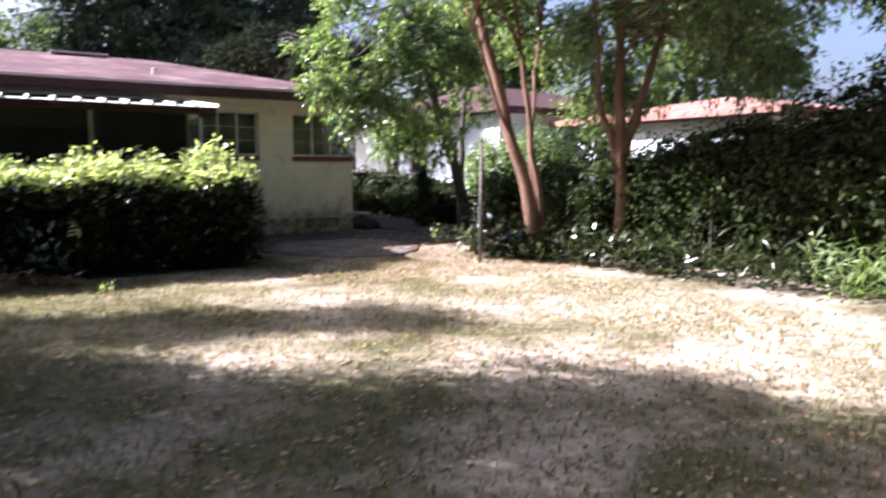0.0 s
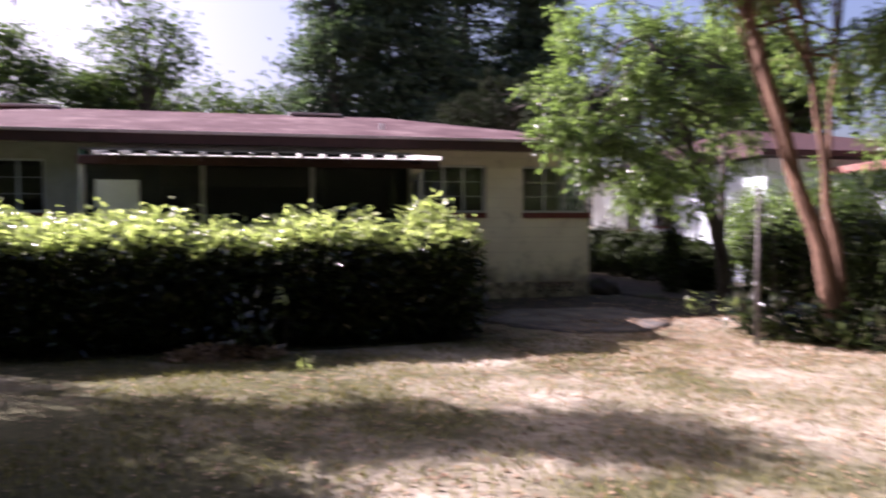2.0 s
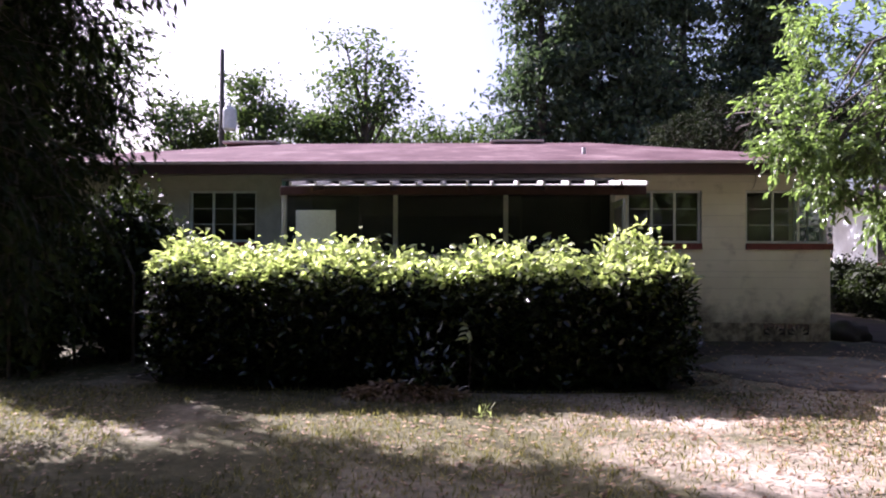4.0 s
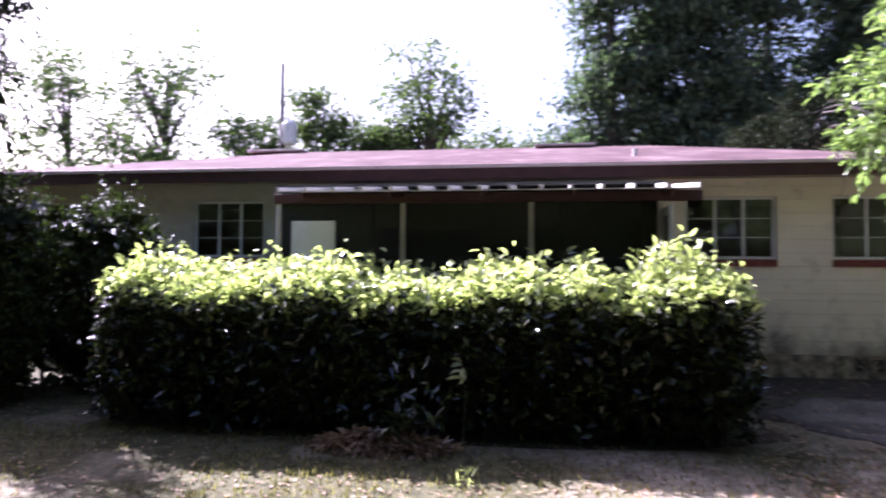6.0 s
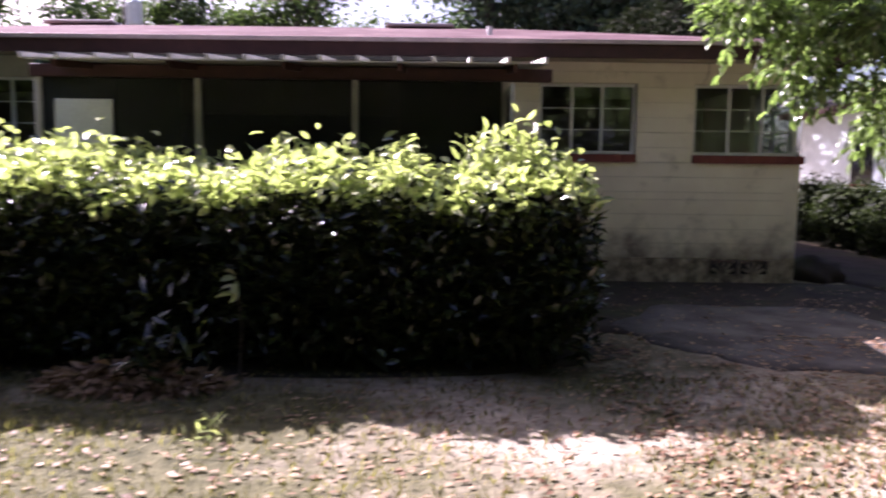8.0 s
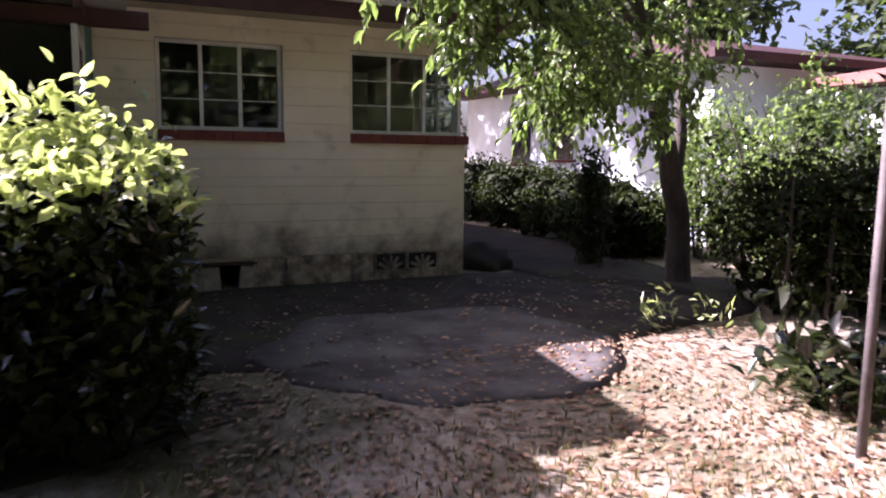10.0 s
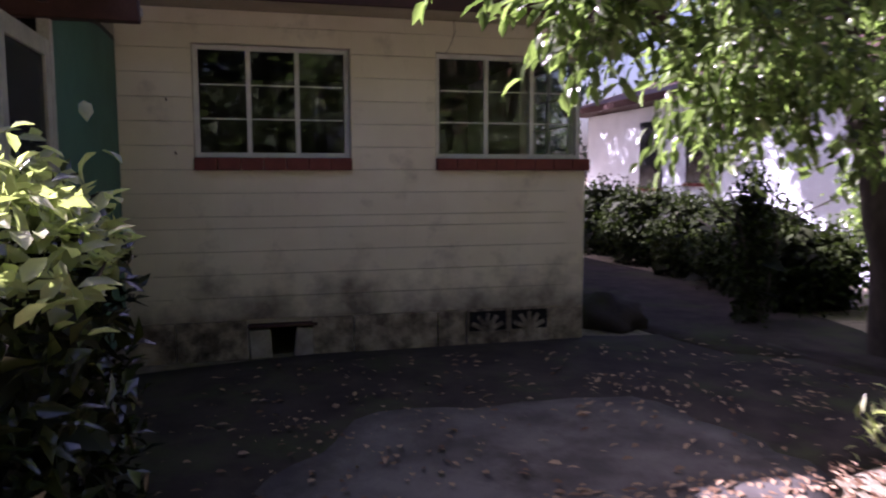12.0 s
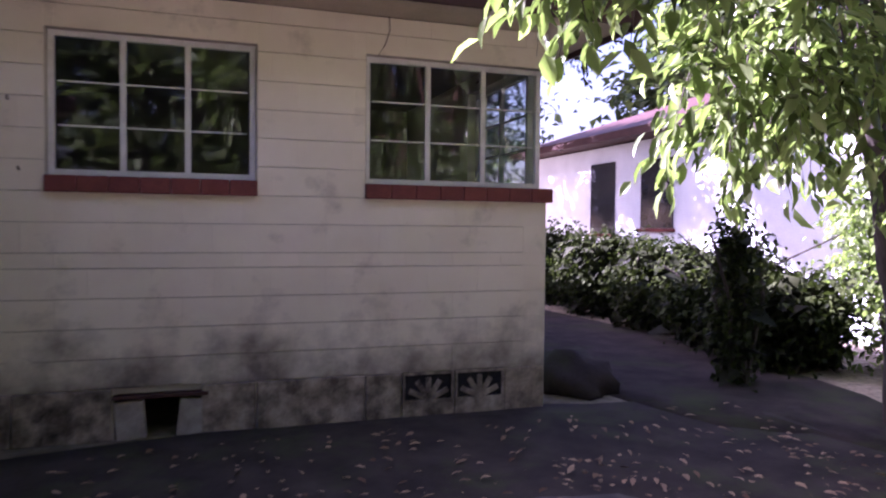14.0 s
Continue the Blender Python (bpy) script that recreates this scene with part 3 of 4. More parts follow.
# ---- plants ----
def hedge(name, x0, x1, y0, y1, top, seed, label, sprig=None):
    cx, cy = (x0 + x1) / 2, (y0 + y1) / 2
    t = thing(name, label, "hedge", "front hedge", at=(cx, cy, ground_z(cx, cy)))
    rng = np.random.default_rng(seed)
    # stems
    for k in range(14):
        sx = rng.uniform(x0 + 0.3, x1 - 0.3) - cx
        sy = rng.uniform(-0.35, 0.35)
        bm = bmesh.new()
        h = top * rng.uniform(0.6, 0.9)
        tube(bm, [(sx, sy, -0.05), (sx + rng.normal(0, 0.08), sy + rng.normal(0, 0.08), h * 0.4), (sx + rng.normal(0, 0.2), sy + rng.normal(0, 0.15), h)], [0.022, 0.017, 0.006], 5)
        part("stem", bm, "bark_dark", t)
    n = int(5200 * (x1 - x0))
    u = rng.uniform(0, 1, (n, 3))
    # shell-weighted fill: most leaves near the surface
    px = x0 + u[:, 0] * (x1 - x0)
    a = rng.uniform(-1, 1, n)
    b = rng.uniform(-1, 1, n)
    m = np.maximum(np.abs(a), np.abs(b))
    s = np.where(rng.uniform(0, 1, n) < 0.75, rng.uniform(0.8, 1.0, n) / np.maximum(m, 1e-6), 1.0)
    a, b = a * s, b * s
    bulge = np.array([0.12 * noise.noise((q * 1.3, 7.7, seed)) for q in px])
    topz = top + np.array([0.2 * noise.noise((q * 0.9, 1.1, seed)) + 0.16 * noise.noise((q * 3.1, 4.1, seed)) for q in px]) + rng.exponential(0.06, n)
    ends = np.minimum(1, np.minimum(px - x0, x1 - px) / 0.35)
    round_ = np.sqrt(np.clip(ends, 0.05, 1))
    py = cy + a * ((y1 - y0) / 2 + bulge) * (0.55 + 0.45 * round_) * (1 - 0.12 * np.clip(b, 0, 1))
    pz = 0.12 + (b * 0.5 + 0.5) * (topz * (0.8 + 0.2 * round_) - 0.12)
    front = np.clip((cy - py) / ((y1 - y0) / 2), 0, 1.2)
    pz *= 1 - 0.18 * front ** 1.6
    keep = rng.uniform(0, 1, n) < np.where(pz < 0.4, 0.4, 1.0)
    # crest leaves go to the paler material: sun on the hedge top as colour
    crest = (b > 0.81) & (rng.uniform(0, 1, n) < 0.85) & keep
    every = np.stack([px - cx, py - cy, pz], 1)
    pts, top_lit = every[keep & ~crest], every[crest]
    top_lit[:, 2] += rng.uniform(0, 0.06, len(top_lit))
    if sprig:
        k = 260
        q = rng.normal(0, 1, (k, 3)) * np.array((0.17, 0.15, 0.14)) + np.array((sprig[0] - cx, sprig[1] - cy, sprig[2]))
        top_lit = np.concatenate([top_lit, q])
    mesh_object("young_growth", leaf_mesh("young_growth", top_lit, 0.12, 0.062, seed + 2, droop=-0.4, ovate=True), "leaf_pale_lit", t, "pale yellow-green leaves along the top, sunlight in their colour")
    # big dark leaves fill the inside and keep the front face in shade
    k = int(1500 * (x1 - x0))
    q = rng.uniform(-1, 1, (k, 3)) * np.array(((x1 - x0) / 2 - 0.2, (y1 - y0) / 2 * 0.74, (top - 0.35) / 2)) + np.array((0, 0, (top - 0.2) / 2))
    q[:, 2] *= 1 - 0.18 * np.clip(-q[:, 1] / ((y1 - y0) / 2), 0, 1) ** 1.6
    mesh_object("inner_growth", leaf_mesh("inner_growth", q, 0.24, 0.16, seed + 1, droop=0.1), "leaf_light_block", t, "oversized dark leaves inside the shrub, added to block light")
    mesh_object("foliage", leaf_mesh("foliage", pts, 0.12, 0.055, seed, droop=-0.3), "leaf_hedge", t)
    return t


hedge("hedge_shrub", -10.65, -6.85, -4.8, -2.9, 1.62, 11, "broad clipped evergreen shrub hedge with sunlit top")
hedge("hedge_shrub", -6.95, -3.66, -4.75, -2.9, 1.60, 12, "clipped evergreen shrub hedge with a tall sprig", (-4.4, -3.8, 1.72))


def crown_tree(name, label, at, trunks, ellipsoids, leaf, bark, seed, size=(0.12, 0.05), clump=0.34, droop=0.5, category="tree", limb_r=0.035, sag=0.25):
    """Trunks as point lists with a base radius; clumps of leaves fill ellipsoids (x, y, z, rx, ry, rz, clumps, leaves a clump), each fed by a limb."""
    t = thing(name, label, category, at=at)
    rng = np.random.default_rng(seed)
    o = np.array(at)
    ends = []
    for pts, r in trunks:
        n = len(pts)
        bm = bmesh.new()
        fine, rad = [], []
        for i in range(n - 1):
            for k in range(4):
                f = (i + k / 4) / (n - 1)
                p = Vector(pts[i]).lerp(Vector(pts[i + 1]), k / 4)
                fine.append(p + Vector((noise.noise((f * 6, seed, 1)), noise.noise((f * 6, seed, 5)), 0)) * 0.09 * min(1, 3 * f))
                rad.append(r * (1 - 0.62 * f) * (1.35 if f == 0 else 1.0))
        fine.append(Vector(pts[-1]))
        rad.append(r * 0.36)
        tube(bm, fine, rad, 10)
        part("trunk", bm, bark, t, smooth=True)
        ends.append((np.array([tuple(p) for p in fine]), rad))
    cloud, ways, twigs = [], [], []
    for (cx, cy, cz, rx, ry, rz, nc, nl) in ellipsoids:
        q = rng.normal(0, 1, (nc, 3))
        q /= np.linalg.norm(q, axis=1, keepdims=True)
        q *= rng.uniform(0.25, 1, (nc, 1)) ** 0.6
        cen = q * np.array((rx, ry, rz)) + np.array((cx, cy, cz)) - o
        for k, c in enumerate(cen):
            line, rad = ends[rng.integers(0, len(ends))]
            j = rng.integers(len(line) * 3 // 4, len(line))
            s = line[j]
            if k % max(1, nc // 5) == 0:
                bm = bmesh.new()
                m1 = s + (c - s) * 0.35 + np.array((0, 0, 0.25 * np.linalg.norm(c - s) * 0.4)) + rng.normal(0, 0.08, 3)
                m2 = s + (c - s) * 0.7 + np.array((0, 0, 0.2 * np.linalg.norm(c - s) * 0.4)) + rng.normal(0, 0.08, 3)
                r0 = min(rad[j] * 0.7, limb_r)
                tube(bm, [tuple(s), tuple(m1), tuple(m2), tuple(c)], [r0, r0 * 0.7, r0 * 0.4, r0 * 0.15], 5)
                part("limb", bm, bark, t, smooth=True)
            # twigs spread from the clump's centre and hang over; leaves sit along them
            nt_ = max(3, nl // 11)
            v = rng.normal(0, 1, (nt_, 3)) + 0.8 * (c - s) / (np.linalg.norm(c - s) + 0.1)
            v /= np.linalg.norm(v, axis=1, keepdims=True)
            ln = clump * rng.uniform(0.8, 1.8, (nt_, 1))
            start = c + rng.normal(0, clump * 0.35, (nt_, 3))
            bent = start + v * ln * 0.55
            tip = start + v * ln - np.array((0, 0, 1)) * ln * sag
            twigs.append(np.stack([start, bent, tip], 1))
            f = np.linspace(0.1, 1, 11)[None, :, None]
            on = (1 - f) ** 2 * start[:, None] + 2 * f * (1 - f) * bent[:, None] + f ** 2 * tip[:, None]
            on = on + rng.normal(0, 0.02, on.shape)
            cloud.append(on.reshape(-1, 3))
            ways.append(np.repeat(v, 11, 0))
    cloud, ways = np.concatenate(cloud), np.concatenate(ways)
    ok = cloud[:, 2] > 0.05
    leaves = leaf_mesh("crown", cloud[ok], size[0], size[1], seed, droop=droop, outward=ways[ok], ovate=size[0] > 0.12)
    crown = mesh_object("crown", leaves, leaf, t)
    tagged(mesh_object("twigwork", twig_mesh("twigwork", np.concatenate(twigs), 0.004), bark, crown), kind="stuff")
    return t


crown_tree("yard_tree", "leafy tree with a dark leaning trunk by the side path", (2.45, -1.3, -0.05),
           [([(0, 0, -0.15), (-0.1, -0.04, 0.7), (-0.35, -0.12, 1.5), (-0.75, -0.28, 2.35), (-1.4, -0.5, 3.6), (-2.1, -0.5, 5.2)], 0.17),
            ([(-0.2, -0.06, 1.1), (-0.1, 0.0, 2.6), (0.2, 0.2, 4.8)], 0.09), ([(-0.6, -0.2, 2.1), (-1.5, -0.9, 2.9), (-2.6, -1.5, 3.3), (-3.9, -2.0, 3.2)], 0.05)],
           [(-2.1, -3.45, 3.1, 0.45, 0.3, 0.2, 12, 66), (-1.1, -3.1, 2.85, 0.7, 0.35, 0.45, 26, 77), (-0.2, -2.7, 2.45, 0.55, 0.35, 0.6, 20, 77), (0.9, -2.2, 2.5, 0.8, 0.5, 0.7, 24, 77),
            (-0.9, -2.6, 3.9, 1.4, 0.5, 0.55, 34, 77), (0.9, -1.9, 4.1, 1.4, 0.7, 0.8, 40, 77), (2.7, -1.2, 3.9, 1.0, 0.8, 1.2, 26, 88),
            (-0.2, -1.6, 5.2, 1.8, 1.0, 0.7, 34, 88), (1.9, -0.8, 5.4, 1.3, 1.0, 0.7, 26, 88)],
           "leaf_tree", "bark_dark", 23, (0.122, 0.056), clump=0.26, sag=0.35)
crown_tree("yard_tree", "leaning multi-stemmed tree with flaking tan bark", (0.97, -6.0, -0.1),
           [([(0, 0, -0.15), (-0.25, 0.15, 1.3), (-0.6, 0.4, 2.8), (-1.0, 0.65, 4.4), (-1.2, 0.8, 5.6)], 0.14), ([(0.2, 0.1, -0.15), (0.05, 0.2, 1.5), (-0.2, 0.3, 3.2), (-0.4, 0.4, 4.8)], 0.08),
            ([(-0.3, 0.18, 1.6), (-0.85, 0.3, 2.9), (-1.5, 0.3, 4.4)], 0.05), ([(0.1, 0.1, 0.3), (0.0, 0.3, 1.6), (0.2, 0.5, 3.4), (0.5, 0.6, 5.0)], 0.055)],
           # the first four crowns, out of view, are added to shade the thicket
           [(-0.9, -5.4, 6.2, 1.8, 1.5, 0.8, 84, 190), (-1.0, -7.3, 6.4, 1.6, 1.3, 0.7, 56, 190), (-2.1, -6.4, 6.1, 1.2, 1.2, 0.5, 42, 180), (-2.0, -8.4, 6.3, 1.2, 1.2, 0.5, 40, 180), (0.9, -5.2, 6.4, 1.5, 1.2, 0.8, 44, 150), (0.2, -5.0, 4.9, 1.2, 0.7, 0.4, 20, 110), (2.0, -4.8, 4.1, 0.9, 0.6, 0.5, 18, 100)],
           "leaf_tree", "bark", 21, limb_r=0.03)
# mostly hidden crowns, placed to keep the sun off the neighbour's white wall
crown_tree("yard_tree", "broad dense tree behind the house corner, added to shade the neighbour", (2.2, 12.4, 0.0),
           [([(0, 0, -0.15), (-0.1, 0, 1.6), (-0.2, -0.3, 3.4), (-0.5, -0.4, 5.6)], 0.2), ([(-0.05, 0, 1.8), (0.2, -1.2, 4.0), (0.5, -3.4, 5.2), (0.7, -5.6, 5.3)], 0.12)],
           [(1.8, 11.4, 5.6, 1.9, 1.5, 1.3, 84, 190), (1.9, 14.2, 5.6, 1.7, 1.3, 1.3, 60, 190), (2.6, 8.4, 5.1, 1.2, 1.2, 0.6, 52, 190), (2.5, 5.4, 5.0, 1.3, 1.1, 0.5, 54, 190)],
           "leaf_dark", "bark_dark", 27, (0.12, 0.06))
crown_tree("yard_tree", "upright tree with flaking tan bark beside the fence", (2.1, -6.9, -0.1),
           [([(0, 0, -0.15), (-0.05, 0, 1.5), (-0.12, 0.05, 3.0), (-0.1, 0.1, 5.2)], 0.145), ([(-0.05, 0, 1.9), (0.4, -0.1, 3.1), (0.8, -0.3, 5.0)], 0.10), ([(-0.1, 0, 1.6), (-0.45, 0.2, 2.9), (-0.6, 0.2, 4.8)], 0.07)],
           # the second crown lies out of view, put there to darken the edge shrubs
           [(2.0, -7.0, 6.2, 1.9, 1.6, 0.9, 60, 170), (0.6, -8.9, 6.3, 1.5, 1.3, 0.6, 40, 180), (3.2, -8.2, 4.3, 1.4, 1.1, 0.6, 40, 150), (2.7, -6.0, 3.1, 1.1, 0.8, 0.6, 30, 110), (3.6, -8.4, 3.3, 1.2, 0.9, 0.5, 26, 110), (2.3, -6.4, 4.1, 1.3, 0.9, 0.5, 26, 130), (3.8, -10.0, 4.5, 1.2, 1.2, 0.5, 22, 140)],
           "leaf_tree", "bark", 22)
crown_tree("yard_tree", "slim forked tree with pale bark at the lawn edge", (3.1, -11.3, -0.15),
           [([(0, 0, -0.15), (-0.05, 0.05, 1.0), (-0.1, 0.05, 1.9), (-0.35, 0.2, 3.2), (-0.45, 0.3, 5.0)], 0.13), ([(-0.1, 0.05, 1.8), (0.15, 0.0, 3.0), (0.3, -0.1, 4.6)], 0.10)],
           [(2.9, -10.7, 4.6, 1.3, 1.2, 0.6, 22, 120), (4.0, -11.5, 4.0, 1.2, 1.2, 0.9, 12, 90)],
           "leaf_dark", "bark", 24)
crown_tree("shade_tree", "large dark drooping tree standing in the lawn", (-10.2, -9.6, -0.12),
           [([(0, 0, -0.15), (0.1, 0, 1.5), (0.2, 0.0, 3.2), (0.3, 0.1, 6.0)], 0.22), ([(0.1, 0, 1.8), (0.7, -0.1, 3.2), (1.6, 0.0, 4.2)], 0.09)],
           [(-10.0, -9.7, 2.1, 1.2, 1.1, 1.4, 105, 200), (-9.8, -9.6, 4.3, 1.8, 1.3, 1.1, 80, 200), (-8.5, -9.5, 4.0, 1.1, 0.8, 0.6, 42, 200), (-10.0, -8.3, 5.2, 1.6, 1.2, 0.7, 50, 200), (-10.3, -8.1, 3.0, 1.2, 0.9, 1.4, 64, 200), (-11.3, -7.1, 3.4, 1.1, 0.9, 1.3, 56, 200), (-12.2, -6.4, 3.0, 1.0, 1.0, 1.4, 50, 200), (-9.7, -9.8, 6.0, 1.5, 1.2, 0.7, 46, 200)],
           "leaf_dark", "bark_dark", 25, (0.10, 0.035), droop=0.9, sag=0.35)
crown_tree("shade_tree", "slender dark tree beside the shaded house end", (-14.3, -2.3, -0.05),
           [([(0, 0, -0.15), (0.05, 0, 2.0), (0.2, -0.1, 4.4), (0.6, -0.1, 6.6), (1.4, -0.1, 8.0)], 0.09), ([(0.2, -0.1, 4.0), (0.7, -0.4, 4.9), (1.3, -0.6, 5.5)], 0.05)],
           # last clump is added only to blur the trunk's shadow on the lawn
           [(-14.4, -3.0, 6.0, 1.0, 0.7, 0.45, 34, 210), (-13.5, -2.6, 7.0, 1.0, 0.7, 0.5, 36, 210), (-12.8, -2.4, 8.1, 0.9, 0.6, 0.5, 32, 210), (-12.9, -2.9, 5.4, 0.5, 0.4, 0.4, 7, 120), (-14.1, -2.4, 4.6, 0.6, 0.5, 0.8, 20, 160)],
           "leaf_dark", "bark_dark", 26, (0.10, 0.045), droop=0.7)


# dense growth along the fence
def thicket(name, label, pts_list, seed, count, leaf="leaf_vine", size=(0.10, 0.06), core=700):
    x, y, r, h = pts_list[0]
    t = thing(name, label, "bush", "fence thicket", at=(x, y, ground_z(x, y)))
    rng = np.random.default_rng(seed)
    cloud, inner = [], []
    per = count // len(pts_list)
    for (cx, cy, cr, ch) in pts_list:
        q = rng.normal(0, 1, (per, 3))
        q /= np.linalg.norm(q, axis=1, keepdims=True)
        q *= (rng.uniform(0.35, 1, (per, 1)) ** 0.5)
        q = q * np.array((cr, cr, ch / 2)) + np.array((cx - x, cy - y, ch / 2))
        # leaves gather in sprays round shoots, so that the outline is ragged
        shoot = q[rng.integers(0, per, max(20, per // 45))]
        shoot = shoot + (shoot - np.array((cx - x, cy - y, ch / 2))) * rng.uniform(-0.1, 0.22, (len(shoot), 1))
        q = np.concatenate([q[: per // 2], shoot[rng.integers(0, len(shoot), per - per // 2)] + rng.normal(0, 0.10, (per - per // 2, 3))])
        q += rng.normal(0, 0.07, q.shape)
        cloud.append(q[q[:, 2] > 0])
        # added dark filler that darkens the inside like deep shade
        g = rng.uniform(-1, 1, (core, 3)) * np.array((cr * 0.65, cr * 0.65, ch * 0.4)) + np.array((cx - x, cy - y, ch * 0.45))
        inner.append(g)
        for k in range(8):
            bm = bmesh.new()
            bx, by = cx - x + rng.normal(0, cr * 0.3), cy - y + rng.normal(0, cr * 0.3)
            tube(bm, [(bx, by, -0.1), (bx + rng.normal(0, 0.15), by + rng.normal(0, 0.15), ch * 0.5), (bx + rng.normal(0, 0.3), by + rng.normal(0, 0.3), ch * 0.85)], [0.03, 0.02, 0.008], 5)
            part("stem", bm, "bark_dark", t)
    tagged(mesh_object("inner_growth", leaf_mesh("inner_growth", np.concatenate(inner), 0.3, 0.2, seed + 1, droop=0.1), "leaf_light_block", t, "oversized dark leaves inside the thicket, added to block light"), kind="stuff")
    mesh_object("foliage", leaf_mesh("foliage", np.concatenate(cloud), size[0], size[1], seed, droop=0.5), leaf, t)
    return t


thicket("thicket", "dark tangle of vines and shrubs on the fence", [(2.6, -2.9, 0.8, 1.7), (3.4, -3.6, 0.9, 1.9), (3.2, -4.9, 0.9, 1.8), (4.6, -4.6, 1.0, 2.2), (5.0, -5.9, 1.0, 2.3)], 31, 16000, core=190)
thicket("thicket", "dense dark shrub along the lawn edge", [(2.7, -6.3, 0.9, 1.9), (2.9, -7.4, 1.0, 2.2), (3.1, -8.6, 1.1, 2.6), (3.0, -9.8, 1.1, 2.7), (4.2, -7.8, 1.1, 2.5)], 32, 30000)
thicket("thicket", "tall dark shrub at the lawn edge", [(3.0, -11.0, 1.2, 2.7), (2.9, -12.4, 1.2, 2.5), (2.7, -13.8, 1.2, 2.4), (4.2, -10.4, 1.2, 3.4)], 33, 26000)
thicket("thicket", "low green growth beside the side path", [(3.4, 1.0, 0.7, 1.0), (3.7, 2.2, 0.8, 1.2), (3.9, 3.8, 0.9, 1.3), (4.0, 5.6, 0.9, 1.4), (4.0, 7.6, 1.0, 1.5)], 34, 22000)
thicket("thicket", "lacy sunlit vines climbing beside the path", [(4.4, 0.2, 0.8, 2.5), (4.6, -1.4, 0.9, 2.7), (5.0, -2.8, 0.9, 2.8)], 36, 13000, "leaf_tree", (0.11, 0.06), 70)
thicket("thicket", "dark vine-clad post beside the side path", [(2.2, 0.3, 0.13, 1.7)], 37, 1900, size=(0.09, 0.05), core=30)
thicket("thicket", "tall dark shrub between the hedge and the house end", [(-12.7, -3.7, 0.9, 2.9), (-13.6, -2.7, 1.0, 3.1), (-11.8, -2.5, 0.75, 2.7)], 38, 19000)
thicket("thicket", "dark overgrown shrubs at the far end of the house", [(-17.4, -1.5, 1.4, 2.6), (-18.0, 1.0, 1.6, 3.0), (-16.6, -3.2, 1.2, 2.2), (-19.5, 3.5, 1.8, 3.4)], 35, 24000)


def low_plants(name, label, spots, seed, leaf, size, count, h):
    x, y = spots[0][:2]
    t = thing(name, label, "plant", "plants at the lawn edge", at=(x, y, ground_z(x, y)))
    rng = np.random.default_rng(seed)
    cloud = []
    for cx, cy, r in spots:
        q = rng.normal(0, 1, (count, 3)) * np.array((r, r, h * 0.4)) + np.array((cx - x, cy - y, h * 0.4))
        cloud.append(q[q[:, 2] > 0.02])
    mesh_object("foliage", leaf_mesh("foliage", np.concatenate(cloud), size[0], size[1], seed, droop=-0.5), leaf, t)


low_plants("edge_plants", "glossy dark green leafy plants at the lawn edge", [(0.3, -5.2, 0.24), (0.6, -5.7, 0.24), (0.95, -6.2, 0.26), (1.2, -6.9, 0.28), (1.35, -7.6, 0.28), (1.4, -8.3, 0.26)], 41, "leaf_hedge", (0.2, 0.085), 330, 0.46)
low_plants("edge_plants", "strappy green weeds below the dark shrubs", [(1.5, -8.9, 0.26), (1.5, -9.7, 0.28), (1.6, -10.5, 0.26)], 42, "leaf_hedge", (0.26, 0.05), 300, 0.44)
low_plants("edge_plants", "green strap-leaved clump in the sun", [(1.9, -11.4, 0.3), (1.8, -12.4, 0.35)], 43, "leaf_tree", (0.3, 0.045), 340, 0.55)
low_plants("edge_plants", "dead pale stump overgrown with ferns", [(1.75, -10.85, 0.12)], 49, "pale_leaf", (0.22, 0.06), 70, 0.75)
low_plants("edge_plants", "pale upright seedlings beside the patio", [(0.75, -3.0, 0.07), (0.4, -3.2, 0.04), (1.05, -3.3, 0.09)], 44, "leaf_pale_lit", (0.13, 0.035), 34, 0.26)
t = thing("sprig_plant", "small glossy-leaved sprig catching the sun", "plant", "plants at the lawn edge", at=(-6.5, -4.75, ground_z(-6.5, -4.75)))
bm = bmesh.new()
tube(bm, [(0, 0, -0.05), (0.03, -0.02, 0.45), (0.0, -0.05, 0.84)], [0.008, 0.006, 0.003], 5)
part("stem", bm, "bark_dark", t)
tips = np.array([(0.0, -0.05, 0.66 + 0.02 * k) for k in range(9)])
mesh_object("leaves", leaf_mesh("leaves", tips, 0.15, 0.06, 45, droop=0.1, ovate=True), "leaf_pale_lit", t)
low_plants("sprig_plant", "arching weed beside the leaf pile", [(-6.9, -5.15, 0.16), (-7.0, -5.05, 0.1)], 46, "leaf_hedge", (0.2, 0.05), 60, 0.6)
low_plants("grass_tuft", "fresh green grass tuft in the lawn", [(-6.3, -6.1, 0.06)], 47, "leaf_pale_lit", (0.13, 0.012), 30, 0.1)


def leaf_pile(x, y, rx, ry, h, seed):
    rng = np.random.default_rng(seed)
    n = 900
    a, r = rng.uniform(0, 2 * np.pi, n), np.sqrt(rng.uniform(0, 1, n))
    pts = np.stack([r * rx * np.cos(a), r * ry * np.sin(a), h * (1 - r ** 2) * rng.uniform(0.2, 1, n) + 0.02], 1)
    t = thing("leaf_pile", "heap of dry reddish fallen leaves under the hedge", "leaf pile", at=(x, y, ground_z(x, y)))
    mesh_object("leaves", leaf_mesh("leaves", pts, 0.10, 0.05, seed, droop=0.0), "dry_leaf", t)


leaf_pile(-7.25, -4.98, 0.7, 0.3, 0.16, 48)

# wire fence in the thicket
fence = thing("wire_fence", "old wire fence overgrown by vines", "fence", at=(2.5, -8.0, -0.12))
